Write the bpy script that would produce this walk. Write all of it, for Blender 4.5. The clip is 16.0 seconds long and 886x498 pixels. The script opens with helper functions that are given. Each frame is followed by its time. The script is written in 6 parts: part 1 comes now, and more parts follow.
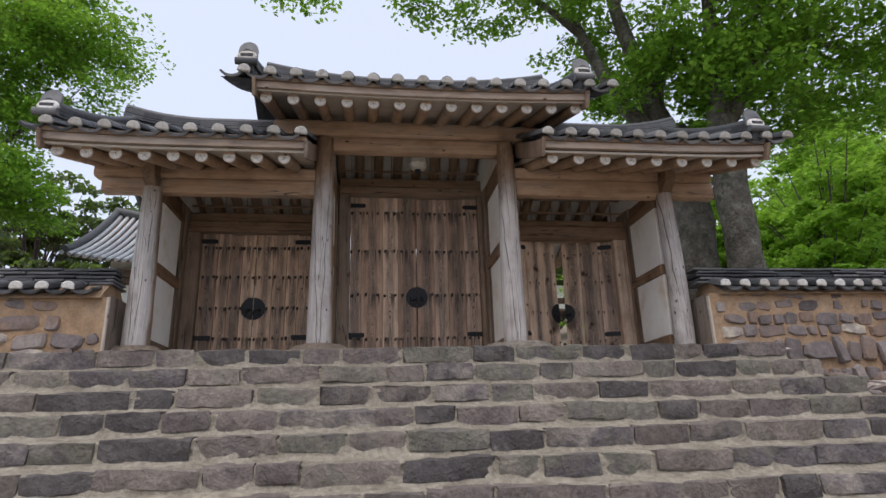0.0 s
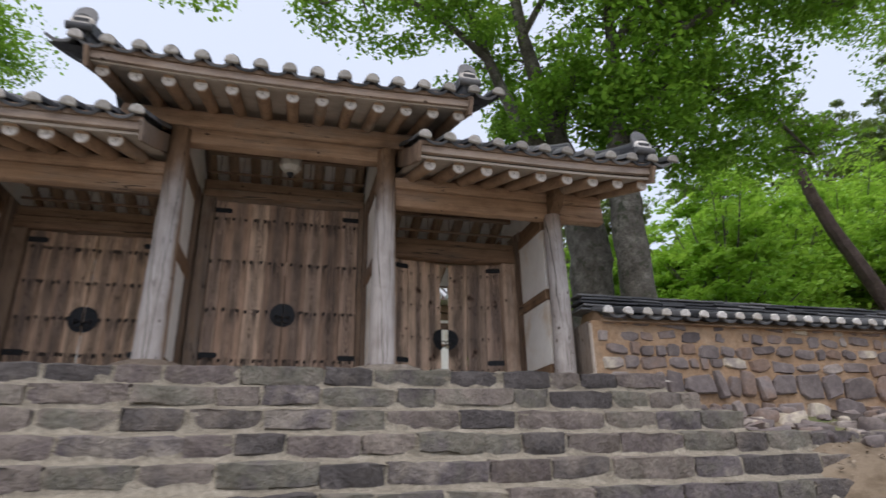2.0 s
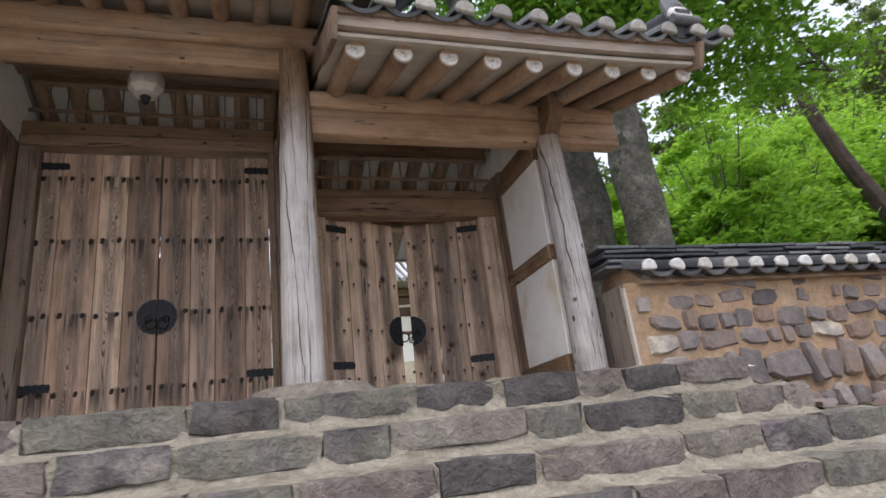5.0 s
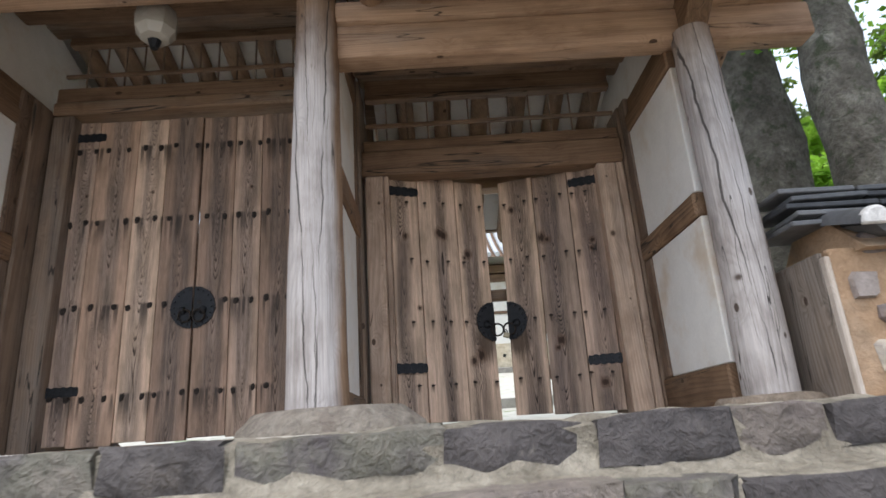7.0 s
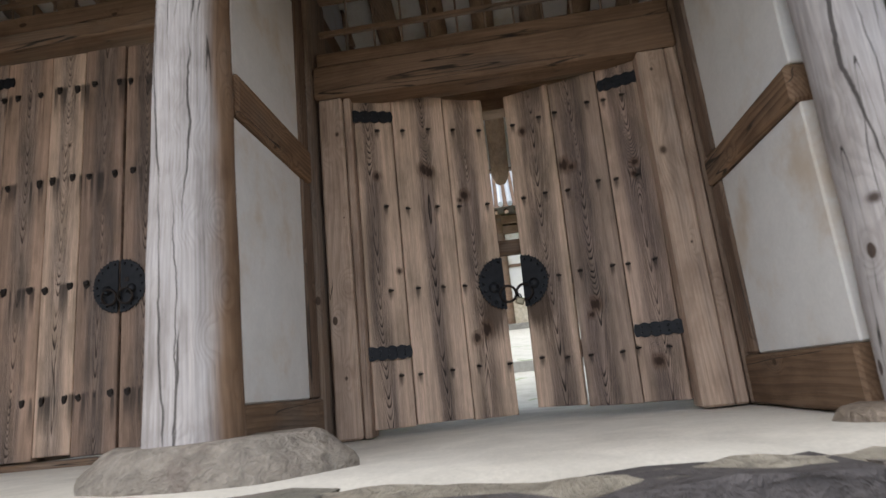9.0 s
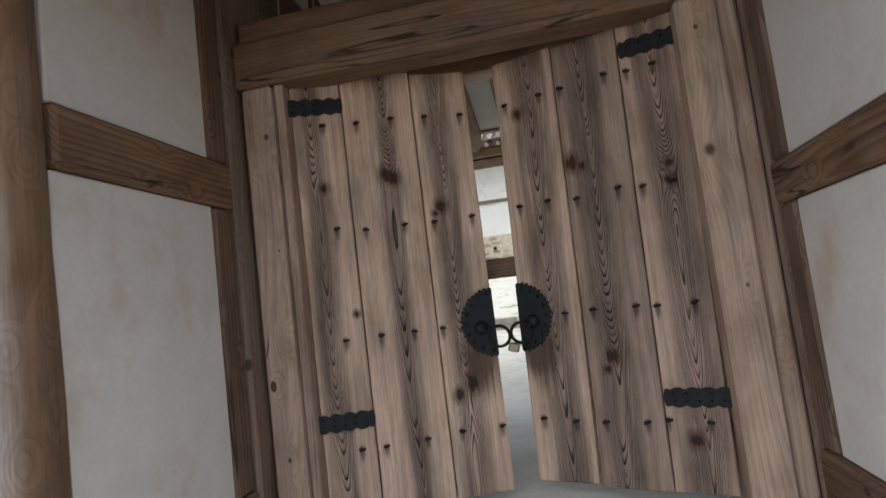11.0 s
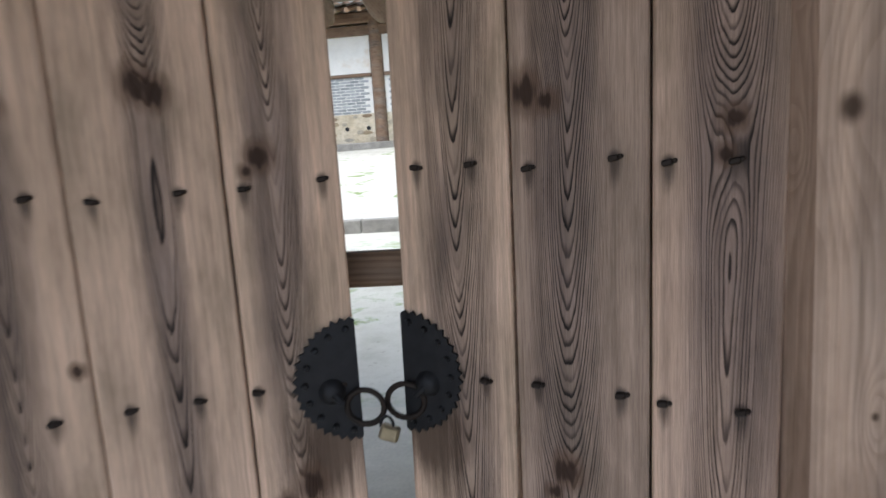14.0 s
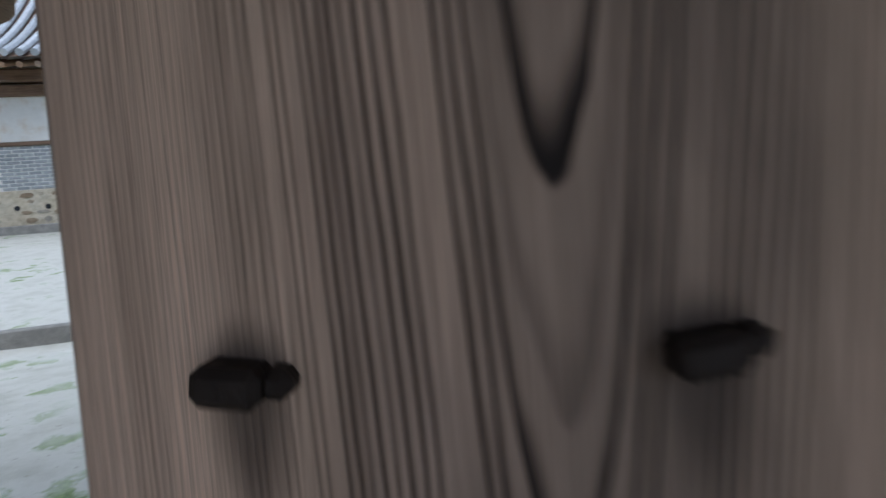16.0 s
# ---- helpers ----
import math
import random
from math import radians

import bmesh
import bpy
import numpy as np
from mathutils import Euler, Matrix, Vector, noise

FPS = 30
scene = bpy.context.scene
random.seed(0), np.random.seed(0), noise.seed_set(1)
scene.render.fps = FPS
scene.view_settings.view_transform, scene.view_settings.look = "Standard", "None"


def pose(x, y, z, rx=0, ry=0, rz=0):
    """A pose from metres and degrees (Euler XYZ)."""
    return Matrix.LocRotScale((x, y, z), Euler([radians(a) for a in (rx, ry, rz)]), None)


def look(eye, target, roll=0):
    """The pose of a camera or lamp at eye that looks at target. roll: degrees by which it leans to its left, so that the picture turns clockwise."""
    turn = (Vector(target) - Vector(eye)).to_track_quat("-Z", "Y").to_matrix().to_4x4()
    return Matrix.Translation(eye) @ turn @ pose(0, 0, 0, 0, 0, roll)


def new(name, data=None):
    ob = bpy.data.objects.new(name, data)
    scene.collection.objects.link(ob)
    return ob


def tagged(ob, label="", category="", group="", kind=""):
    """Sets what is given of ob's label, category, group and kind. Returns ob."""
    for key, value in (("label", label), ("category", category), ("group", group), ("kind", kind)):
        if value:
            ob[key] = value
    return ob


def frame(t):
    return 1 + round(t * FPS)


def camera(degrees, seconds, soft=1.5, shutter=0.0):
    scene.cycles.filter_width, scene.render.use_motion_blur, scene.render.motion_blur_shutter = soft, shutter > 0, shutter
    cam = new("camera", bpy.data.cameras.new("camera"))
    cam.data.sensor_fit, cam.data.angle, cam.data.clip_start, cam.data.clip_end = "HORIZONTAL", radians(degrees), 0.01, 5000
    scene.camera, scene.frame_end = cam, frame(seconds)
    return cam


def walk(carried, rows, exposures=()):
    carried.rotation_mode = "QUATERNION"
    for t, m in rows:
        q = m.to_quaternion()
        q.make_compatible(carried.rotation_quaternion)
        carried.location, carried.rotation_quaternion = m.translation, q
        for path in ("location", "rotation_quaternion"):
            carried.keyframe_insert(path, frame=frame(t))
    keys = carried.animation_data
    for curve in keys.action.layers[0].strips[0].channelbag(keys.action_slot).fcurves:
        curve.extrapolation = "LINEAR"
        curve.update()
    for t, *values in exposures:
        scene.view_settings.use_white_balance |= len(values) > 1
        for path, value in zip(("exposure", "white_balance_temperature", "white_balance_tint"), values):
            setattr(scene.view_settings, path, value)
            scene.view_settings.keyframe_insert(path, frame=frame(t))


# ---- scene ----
cam = camera(73.3, 16.0, shutter=0.5)
PATH = [
    (0, (-0.123, 0.626, 1.934), (0.126, 2.525, 2.51), -1.7),
    (0.5, (-0.002, 0.624, 1.926), (0.245, 2.53, 2.481), -2.1),
    (1, (0.228, 0.686, 1.926), (0.459, 2.592, 2.487), -2.0),
    (1.5, (0.411, 0.894, 1.868), (0.724, 2.768, 2.492), -1.1),
    (2, (0.72, 1.296, 1.845), (1.204, 3.109, 2.537), -1.2),
    (2.5, (0.918, 1.885, 2.004), (1.537, 3.649, 2.715), -1.5),
    (3, (0.788, 2.39, 2.164), (1.553, 4.095, 2.879), -4.3),
    (3.5, (0.777, 2.834, 2.256), (1.511, 4.536, 3.006), -7.0),
    (6, (2.139, 4.419, 2.554), (2.446, 6.306, 3.142), -4.3),
    (6.5, (2.321, 4.782, 2.639), (2.405, 6.673, 3.286), -3.8),
    (7, (2.461, 5.148, 2.818), (2.504, 7.057, 3.414), -4.0),
    (7.5, (2.65, 5.492, 2.967), (2.616, 7.408, 3.54), -4.8),
    (8, (2.788, 5.763, 2.991), (2.695, 7.688, 3.529), -5.9),
    (10.5, (3.194, 6.983, 3.561), (2.831, 8.931, 3.833), -5.8),
    (11, (3.278, 7.085, 3.738), (2.882, 9.037, 3.925), -6.9),
    (11.5, (3.284, 7.242, 3.719), (2.939, 9.209, 3.833), -7.4),
    (12, (3.355, 7.447, 3.915), (2.996, 9.414, 3.942), -6.4),
    (12.5, (3.411, 7.658, 4.046), (3.092, 9.631, 3.973), -5.0),
    (13, (3.394, 7.817, 4.131), (3.017, 9.772, 3.934), -3.2),
    (13.5, (3.332, 8.088, 4.156), (3.026, 10.051, 3.926), -2.3),
    (14, (3.308, 8.405, 4.143), (3.091, 10.373, 3.861), -3.8),
    (14.5, (3.252, 8.717, 4.147), (3.212, 10.697, 3.869), -4.0),
    (15, (3.185, 9.042, 4.164), (3.458, 11.01, 3.932), -3.7),
    (15.5, (3.158, 9.362, 4.173), (3.558, 11.315, 4.009), -6.2),
    (16, (3.118, 9.59, 4.182), (3.670, 11.512, 4.076), -5.4),
]
EXPOSURES = [(0.0, 0.38, 6700, 14), (1.5, 0.36, 6700, 14), (2.5, 0.48, 6700, 14), (3.5, 0.72, 6700, 14), (6.0, 0.99, 6550, 11), (7.0, 1.13, 6500, 10), (8.0, 1.06, 6550, 10), (10.5, 0.84, 6700, 10), (11.0, 0.96, 6600, 10), (11.5, 1.08, 6500, 10),
             (12.0, 1.03, 6500, 10), (12.5, 1.12, 6550, 10), (13.5, 1.12, 6500, 10), (14.0, 1.26, 6250, 10), (14.5, 1.44, 6050, 10), (15.0, 1.38, 5900, 9), (15.5, 0.90, 5800, 8), (16.0, 0.28, 5650, 8)]
walk(cam, [(t, look(eye, target, roll)) for t, eye, target, roll in PATH], EXPOSURES)

# ---- world and light ----
SUN_EL, SUN_AZ = radians(67), radians(207)
world = bpy.data.worlds.new("overcast_sky")
scene.world = world
world.use_nodes = True
wt = world.node_tree
sky = wt.nodes.new("ShaderNodeTexSky")
sky.sky_type, sky.sun_disc = "NISHITA", False
sky.sun_elevation, sky.sun_rotation = SUN_EL, SUN_AZ
sky.air_density, sky.dust_density = 1.0, 2.5
haze = wt.nodes.new("ShaderNodeMix")
haze.data_type = "RGBA"
haze.inputs[0].default_value = 0.72
haze.inputs[7].default_value = (6.2, 7.0, 8.5, 1)
wt.links.new(sky.outputs[0], haze.inputs[6])
wt.links.new(haze.outputs[2], wt.nodes["Background"].inputs[0])
wt.nodes["Background"].inputs[1].default_value = 0.116
sun_data = bpy.data.lights.new("sun", "SUN")
sun_data.energy, sun_data.angle, sun_data.color = 1.62, radians(70), (1.0, 0.965, 0.92)
sun = new("sun", sun_data)
sun.matrix_world = look((0, 0, 30), (0.24 * 9, 0.46 * 9, 30 - 10.8))


# ---- node helpers ----
class Mat:
    """A short way to write node materials."""

    def __init__(self, name, rough=0.8):
        self.m = bpy.data.materials.new(name)
        self.m.use_nodes = True
        self.t = self.m.node_tree
        self.b = self.t.nodes["Principled BSDF"]
        self.b.inputs["Roughness"].default_value = rough
        self.b.inputs["Specular IOR Level"].default_value = 0.3
        self.co = None

    def put(self, sock, v):
        if isinstance(v, bpy.types.NodeSocket):
            self.t.links.new(v, sock)
        elif isinstance(v, (tuple, list)) and len(v) == 3 and sock.type == "RGBA":
            sock.default_value = (*v, 1)
        else:
            sock.default_value = v

    def node(self, kind):
        return self.t.nodes.new("ShaderNode" + kind)

    def obj(self):
        if self.co is None:
            self.co = self.node("TexCoord").outputs["Object"]
        return self.co

    def rand(self):
        return self.node("ObjectInfo").outputs["Random"]

    def island(self):
        return self.node("NewGeometry").outputs["Random Per Island"]

    def math(self, op, a, b=0.0, c=0.0, clamp=False):
        n = self.node("Math")
        n.operation, n.use_clamp = op, clamp
        for s, v in zip(n.inputs, (a, b, c)):
            self.put(s, v)
        return n.outputs[0]

    def sep(self, v):
        n = self.node("SeparateXYZ")
        self.put(n.inputs[0], v)
        return n.outputs

    def comb(self, x, y, z):
        n = self.node("CombineXYZ")
        for s, v in zip(n.inputs, (x, y, z)):
            self.put(s, v)
        return n.outputs[0]

    def noise(self, v, scale, detail=3.0, rough=0.55, dist=0.0):
        n = self.node("TexNoise")
        self.put(n.inputs["Vector"], v)
        for k, x in (("Scale", scale), ("Detail", detail), ("Roughness", rough), ("Distortion", dist)):
            n.inputs[k].default_value = x
        return n.outputs[0]

    def mix(self, f, a, b, blend="MIX"):
        n = self.node("Mix")
        n.data_type, n.blend_type = "RGBA", blend
        for s, v in ((n.inputs[0], f), (n.inputs[6], a), (n.inputs[7], b)):
            self.put(s, v)
        return n.outputs[2]

    def ramp(self, f, stops):
        n = self.node("ValToRGB")
        self.put(n.inputs[0], f)
        e = n.color_ramp.elements
        while len(e) < len(stops):
            e.new(0.5)
        for el, (p, c) in zip(e, stops):
            el.position, el.color = p, (*c, 1)
        return n.outputs[0]

    def step(self, v, lo, hi):
        n = self.node("MapRange")
        n.interpolation_type = "SMOOTHSTEP"
        for s, x in zip(n.inputs, (v, lo, hi, 0.0, 1.0)):
            self.put(s, x)
        return n.outputs[0]

    def bump(self, h, strength, dist):
        n = self.node("Bump")
        self.put(n.inputs["Height"], h)
        n.inputs["Strength"].default_value, n.inputs["Distance"].default_value = strength, dist
        self.t.links.new(n.outputs[0], self.b.inputs["Normal"])

    def done(self, col, rough=None):
        self.put(self.b.inputs["Base Color"], col)
        if rough is not None:
            self.put(self.b.inputs["Roughness"], rough)
        return self.m


def wood(name, light, dark, grey, axis="z", lines=34, swirl=3.2, contrast=0.75, greyness=0.5, knots=(), rows=(), fade=None, cracks=False):
    """Sawn timber: ring lines bent by slow noise and by knots, fibres, grey weathering, iron stains under the nail rows."""
    g = Mat(name, 0.78)
    x, y, z = g.sep(g.obj())
    u, v, w = {"z": (x, y, z), "x": (z, y, x), "y": (x, z, y)}[axis]
    r = g.math("MULTIPLY", g.rand(), 61.0)
    wr = g.math("ADD", w, r)
    slow = g.noise(g.comb(g.math("MULTIPLY", g.math("ADD", u, r), 3.1), g.math("MULTIPLY", v, 3.1), g.math("MULTIPLY", wr, 0.55)), 1.0, 1.0, 0.4)
    wob = g.noise(g.comb(g.math("MULTIPLY", g.math("ADD", u, r), 14.0), g.math("MULTIPLY", v, 14.0), g.math("MULTIPLY", wr, 2.2)), 1.0, 2.0)
    phase = g.math("MULTIPLY_ADD", slow, swirl * 4.0, g.math("MULTIPLY", g.math("ADD", u, g.math("MULTIPLY", v, 0.7)), lines))
    phase = g.math("MULTIPLY_ADD", wob, 0.55, phase)
    vor = g.node("TexVoronoi")
    g.put(vor.inputs["Vector"], g.comb(g.math("MULTIPLY", g.math("ADD", u, r), 6.0), g.math("MULTIPLY", v, 6.0), g.math("MULTIPLY", wr, 3.6)))
    vor.inputs["Scale"].default_value = 1.0
    vd = g.math("MULTIPLY_ADD", wob, 0.05, vor.outputs["Distance"])
    phase = g.math("MULTIPLY_ADD", g.step(vd, 0.42, 0.05), 3.0, phase)
    heart = g.math("MULTIPLY", g.step(vd, 0.128, 0.100), g.step(g.sep(vor.outputs["Color"])[0], 0.50, 0.52))
    for kx, kz, kr in knots:
        dx = g.math("DIVIDE", g.math("SUBTRACT", u, kx), kr)
        dz = g.math("DIVIDE", g.math("SUBTRACT", w, kz), kr * 1.25)
        d2 = g.math("ADD", g.math("MULTIPLY", dx, dx), g.math("MULTIPLY", dz, dz))
        dw = g.math("DIVIDE", dz, 2.6)
        wide = g.math("ADD", g.math("MULTIPLY", dx, dx), g.math("MULTIPLY", dw, dw))
        swell = g.math("POWER", 2.718, g.math("MULTIPLY", wide, -0.32))
        phase = g.math("MULTIPLY_ADD", swell, 3.4, phase)
        core = g.step(g.math("ADD", g.math("SQRT", d2), g.math("MULTIPLY", wob, 0.5)), 1.15, 0.45)
        heart = core if heart is None else g.math("MAXIMUM", heart, core)
    s = g.math("FRACT", phase)
    line = g.math("MULTIPLY", g.step(s, 0.30, 0.86), g.step(s, 1.0, 0.93))
    fibre = g.noise(g.comb(g.math("MULTIPLY", u, 190.0), g.math("MULTIPLY", v, 190.0), g.math("MULTIPLY", wr, 3.5)), 1.0, 3.0, 0.6)
    patch = g.noise(g.comb(g.math("MULTIPLY", g.math("ADD", u, r), 5.0), g.math("MULTIPLY", v, 3.0), g.math("MULTIPLY", wr, 1.1)), 1.0, 4.0, 0.6)
    weather = g.step(g.math("MULTIPLY_ADD", g.rand(), 0.22, patch), 0.70 - 0.3 * greyness, 1.0 - 0.35 * greyness)
    col = g.mix(g.math("MULTIPLY", line, contrast), light, dark)
    gl = g.mix(g.math("MULTIPLY", line, min(1.0, contrast * 1.1)), grey, tuple(0.42 * c for c in grey))
    col = g.mix(g.math("MULTIPLY", weather, 0.85), col, gl)
    # Bleached low and towards the weather; the shaded side is browned in the colour.
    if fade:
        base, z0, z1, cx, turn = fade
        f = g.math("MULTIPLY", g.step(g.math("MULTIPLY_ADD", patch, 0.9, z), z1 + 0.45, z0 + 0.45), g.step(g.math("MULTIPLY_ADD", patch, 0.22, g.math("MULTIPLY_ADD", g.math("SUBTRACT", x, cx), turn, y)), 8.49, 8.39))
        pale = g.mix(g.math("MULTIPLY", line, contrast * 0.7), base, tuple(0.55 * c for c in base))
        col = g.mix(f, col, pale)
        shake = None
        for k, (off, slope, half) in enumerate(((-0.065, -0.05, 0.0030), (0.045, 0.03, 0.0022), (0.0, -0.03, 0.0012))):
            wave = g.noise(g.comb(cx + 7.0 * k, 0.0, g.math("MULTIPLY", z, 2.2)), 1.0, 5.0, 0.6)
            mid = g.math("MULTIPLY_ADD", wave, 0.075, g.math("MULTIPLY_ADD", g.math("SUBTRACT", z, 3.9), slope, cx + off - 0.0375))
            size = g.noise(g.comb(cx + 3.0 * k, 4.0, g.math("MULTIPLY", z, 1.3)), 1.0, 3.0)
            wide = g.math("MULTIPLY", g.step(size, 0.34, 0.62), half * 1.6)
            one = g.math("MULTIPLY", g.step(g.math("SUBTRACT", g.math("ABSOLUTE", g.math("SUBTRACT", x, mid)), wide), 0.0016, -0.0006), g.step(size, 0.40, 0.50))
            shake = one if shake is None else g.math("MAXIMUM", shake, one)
    col = g.mix(0.55, col, g.ramp(fibre, [(0.25, (0.45, 0.42, 0.40)), (0.72, (1.0, 1.0, 1.0))]), "MULTIPLY")
    col = g.mix(0.35, col, g.ramp(g.rand(), [(0.0, (0.62, 0.58, 0.56)), (0.5, (0.95, 0.9, 0.86)), (1.0, (1.0, 0.98, 0.95))]), "MULTIPLY")
    streak = g.noise(g.comb(g.math("MULTIPLY", g.math("ADD", u, r), 30.0), g.math("MULTIPLY", v, 30.0), g.math("MULTIPLY", wr, 0.9)), 1.0, 5.0, 0.65)
    col = g.mix(0.65, col, g.ramp(streak, [(0.28, (0.52, 0.48, 0.46)), (0.5, (0.93, 0.91, 0.90)), (0.72, (1.18, 1.14, 1.10))]), "MULTIPLY")
    blot = g.noise(g.comb(g.math("MULTIPLY", g.math("ADD", u, r), 5.0), g.math("MULTIPLY", v, 5.0), g.math("MULTIPLY", wr, 2.6)), 1.0, 5.0, 0.62)
    col = g.mix(0.6, col, g.ramp(blot, [(0.3, (0.42, 0.36, 0.32)), (0.52, (1.0, 0.98, 0.96)), (0.75, (1.14, 1.16, 1.18))]), "MULTIPLY")
    for zr in rows:
        run = g.math("SUBTRACT", zr, w)
        st = g.noise(g.comb(g.math("MULTIPLY", g.math("ADD", u, r), 24.0), 0.0, g.math("MULTIPLY", wr, 1.2)), 1.0, 1.0)
        drip = g.math("MULTIPLY", g.math("MULTIPLY", g.step(run, 0.30, 0.02), g.step(run, -0.03, 0.0)), g.step(st, 0.52, 0.66))
        col = g.mix(g.math("MULTIPLY", drip, 0.62), col, (0.035, 0.028, 0.024))
    if heart is not None:
        col = g.mix(g.math("MULTIPLY", heart, 0.9), col, (0.045, 0.025, 0.014))
    h = g.math("MULTIPLY_ADD", line, -0.8, g.math("MULTIPLY", fibre, 0.7))
    if cracks:
        cr = g.noise(g.comb(g.math("MULTIPLY", u, 9.0), g.math("MULTIPLY", v, 9.0), g.math("MULTIPLY", wr, 0.5)), 1.0, 2.0, 0.5)
        gap = g.step(g.math("ABSOLUTE", g.math("SUBTRACT", cr, 0.57)), 0.007 * cracks, 0.002 * cracks)
        gap = g.math("MULTIPLY", gap, g.step(patch, 0.46 - 0.05 * (cracks > 1), 0.54 - 0.05 * (cracks > 1)))
        col = g.mix(g.math("MULTIPLY", gap, 0.9), col, (0.02, 0.016, 0.012))
        h = g.math("MULTIPLY_ADD", gap, -3.0, h)
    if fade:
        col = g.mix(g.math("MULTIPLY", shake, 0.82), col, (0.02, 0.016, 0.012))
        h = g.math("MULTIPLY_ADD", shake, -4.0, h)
    g.bump(h, 0.45, 0.0022)
    return g.done(col, g.math("MULTIPLY_ADD", fibre, 0.25, 0.62))


def plank_wood(name, pale, core, dark, knots=(), rows=(), lines=118, belly=0.0, half=0.075, seed=0.0, smears=(), marks=(), taper=0.13):
    """A flat-sawn pine plank about x = 0: nested arches of late wood in a grey heart band, smooth pale edges, knots, nail stains."""
    g = Mat(name, 0.78)
    u, v, w = g.sep(g.obj())
    r = g.math("MULTIPLY_ADD", g.rand(), 47.0, seed)
    wr = g.math("ADD", w, r)
    ur = g.math("ADD", u, r)
    wob = g.noise(g.comb(g.math("MULTIPLY", ur, 16.0), 0.0, g.math("MULTIPLY", wr, 1.7)), 1.0, 2.0)
    drift = g.noise(g.comb(r, 3.0, g.math("MULTIPLY", wr, 0.7)), 1.0, 1.0)
    du = g.math("ADD", g.math("SUBTRACT", u, belly), g.math("MULTIPLY_ADD", drift, 0.06, -0.03))
    deep = g.math("MULTIPLY_ADD", g.noise(g.comb(r, 9.0, g.math("MULTIPLY", wr, 0.8)), 1.0, 1.0, 0.4), 0.07, -0.020)
    climb = g.math("MULTIPLY_ADD", g.noise(g.comb(r, 5.0, g.math("MULTIPLY", wr, 0.5)), 1.0, 1.0, 0.4), 0.30, g.math("MULTIPLY", w, taper))
    rr = g.math("SQRT", g.math("ADD", g.math("MULTIPLY", du, du), g.math("MULTIPLY", deep, deep)))
    fine = g.noise(g.comb(g.math("MULTIPLY", ur, 60.0), 0.0, g.math("MULTIPLY", wr, 7.0)), 1.0, 2.0)
    phase = g.math("MULTIPLY_ADD", fine, 0.8, g.math("MULTIPLY_ADD", wob, 2.8, g.math("MULTIPLY", g.math("SUBTRACT", g.math("MULTIPLY_ADD", g.math("MULTIPLY", rr, rr), 11.0, rr), climb), lines)))
    heart, stir = None, None
    for kx, kz, kr in knots:
        dx = g.math("DIVIDE", g.math("SUBTRACT", u, kx), kr)
        dz = g.math("DIVIDE", g.math("SUBTRACT", w, kz), kr * 1.2)
        d2 = g.math("ADD", g.math("MULTIPLY", dx, dx), g.math("MULTIPLY", dz, dz))
        dw = g.math("DIVIDE", dz, 3.0)
        wide = g.math("ADD", g.math("MULTIPLY", dx, dx), g.math("MULTIPLY", dw, dw))
        phase = g.math("MULTIPLY_ADD", g.math("POWER", 2.718, g.math("MULTIPLY", wide, -0.25)), 3.6, phase)
        ragged = g.math("MULTIPLY_ADD", fine, 1.5, g.math("MULTIPLY_ADD", wob, 0.55, g.math("SQRT", d2)))
        ring = g.step(ragged, 2.75, 1.9)
        hole = g.step(ragged, 1.95, 1.45)
        heart = hole if heart is None else g.math("MAXIMUM", heart, hole)
        stir = ring if stir is None else g.math("MAXIMUM", stir, ring)
    s = g.math("FRACT", phase)
    line = g.math("MULTIPLY", g.step(s, 0.42, 0.86), g.step(s, 1.0, 0.92))
    odd = g.noise(g.comb(g.math("MULTIPLY", g.math("FLOOR", phase), 0.73), r, 0.0), 1.0, 0.0)
    line = g.math("MULTIPLY", line, g.step(odd, 0.18, 0.56))
    fade = g.noise(g.comb(g.math("MULTIPLY", ur, 30.0), 0.0, g.math("MULTIPLY", wr, 2.0)), 1.0, 2.0)
    band = g.step(g.math("MULTIPLY_ADD", wob, 0.05, g.math("ABSOLUTE", du)), half + 0.055, half - 0.005)
    patch = g.noise(g.comb(g.math("MULTIPLY", ur, 6.0), 0.0, g.math("MULTIPLY", wr, 1.3)), 1.0, 4.0, 0.6)
    fibre = g.noise(g.comb(g.math("MULTIPLY", u, 260.0), 0.0, g.math("MULTIPLY", wr, 4.0)), 1.0, 3.0, 0.6)
    col = g.mix(g.math("MULTIPLY", band, g.step(patch, 0.25, 0.6)), pale, core)
    ink = g.math("MULTIPLY", line, g.math("MULTIPLY_ADD", band, 0.85, 0.15))
    ink = g.math("MULTIPLY", ink, g.step(fade, 0.12, 0.45))
    col = g.mix(ink, col, dark)
    col = g.mix(g.math("MULTIPLY", g.step(patch, 0.58, 0.78), 0.35), col, tuple(0.45 * c for c in core))
    col = g.mix(0.52, col, g.ramp(fibre, [(0.25, (0.36, 0.35, 0.33)), (0.70, (1.0, 1.0, 1.0))]), "MULTIPLY")
    col = g.mix(0.8, col, g.ramp(g.rand(), [(0.0, (0.56, 0.51, 0.49)), (0.3, (0.82, 0.73, 0.69)), (0.6, (1.06, 0.97, 0.90)), (1.0, (1.28, 1.18, 1.08))]), "MULTIPLY")
    streak = g.noise(g.comb(g.math("MULTIPLY", ur, 42.0), 0.0, g.math("MULTIPLY", wr, 0.9)), 1.0, 5.0, 0.65)
    cloud = g.noise(g.comb(g.math("MULTIPLY", ur, 8.0), 1.0, g.math("MULTIPLY", wr, 2.3)), 1.0, 5.0, 0.62)
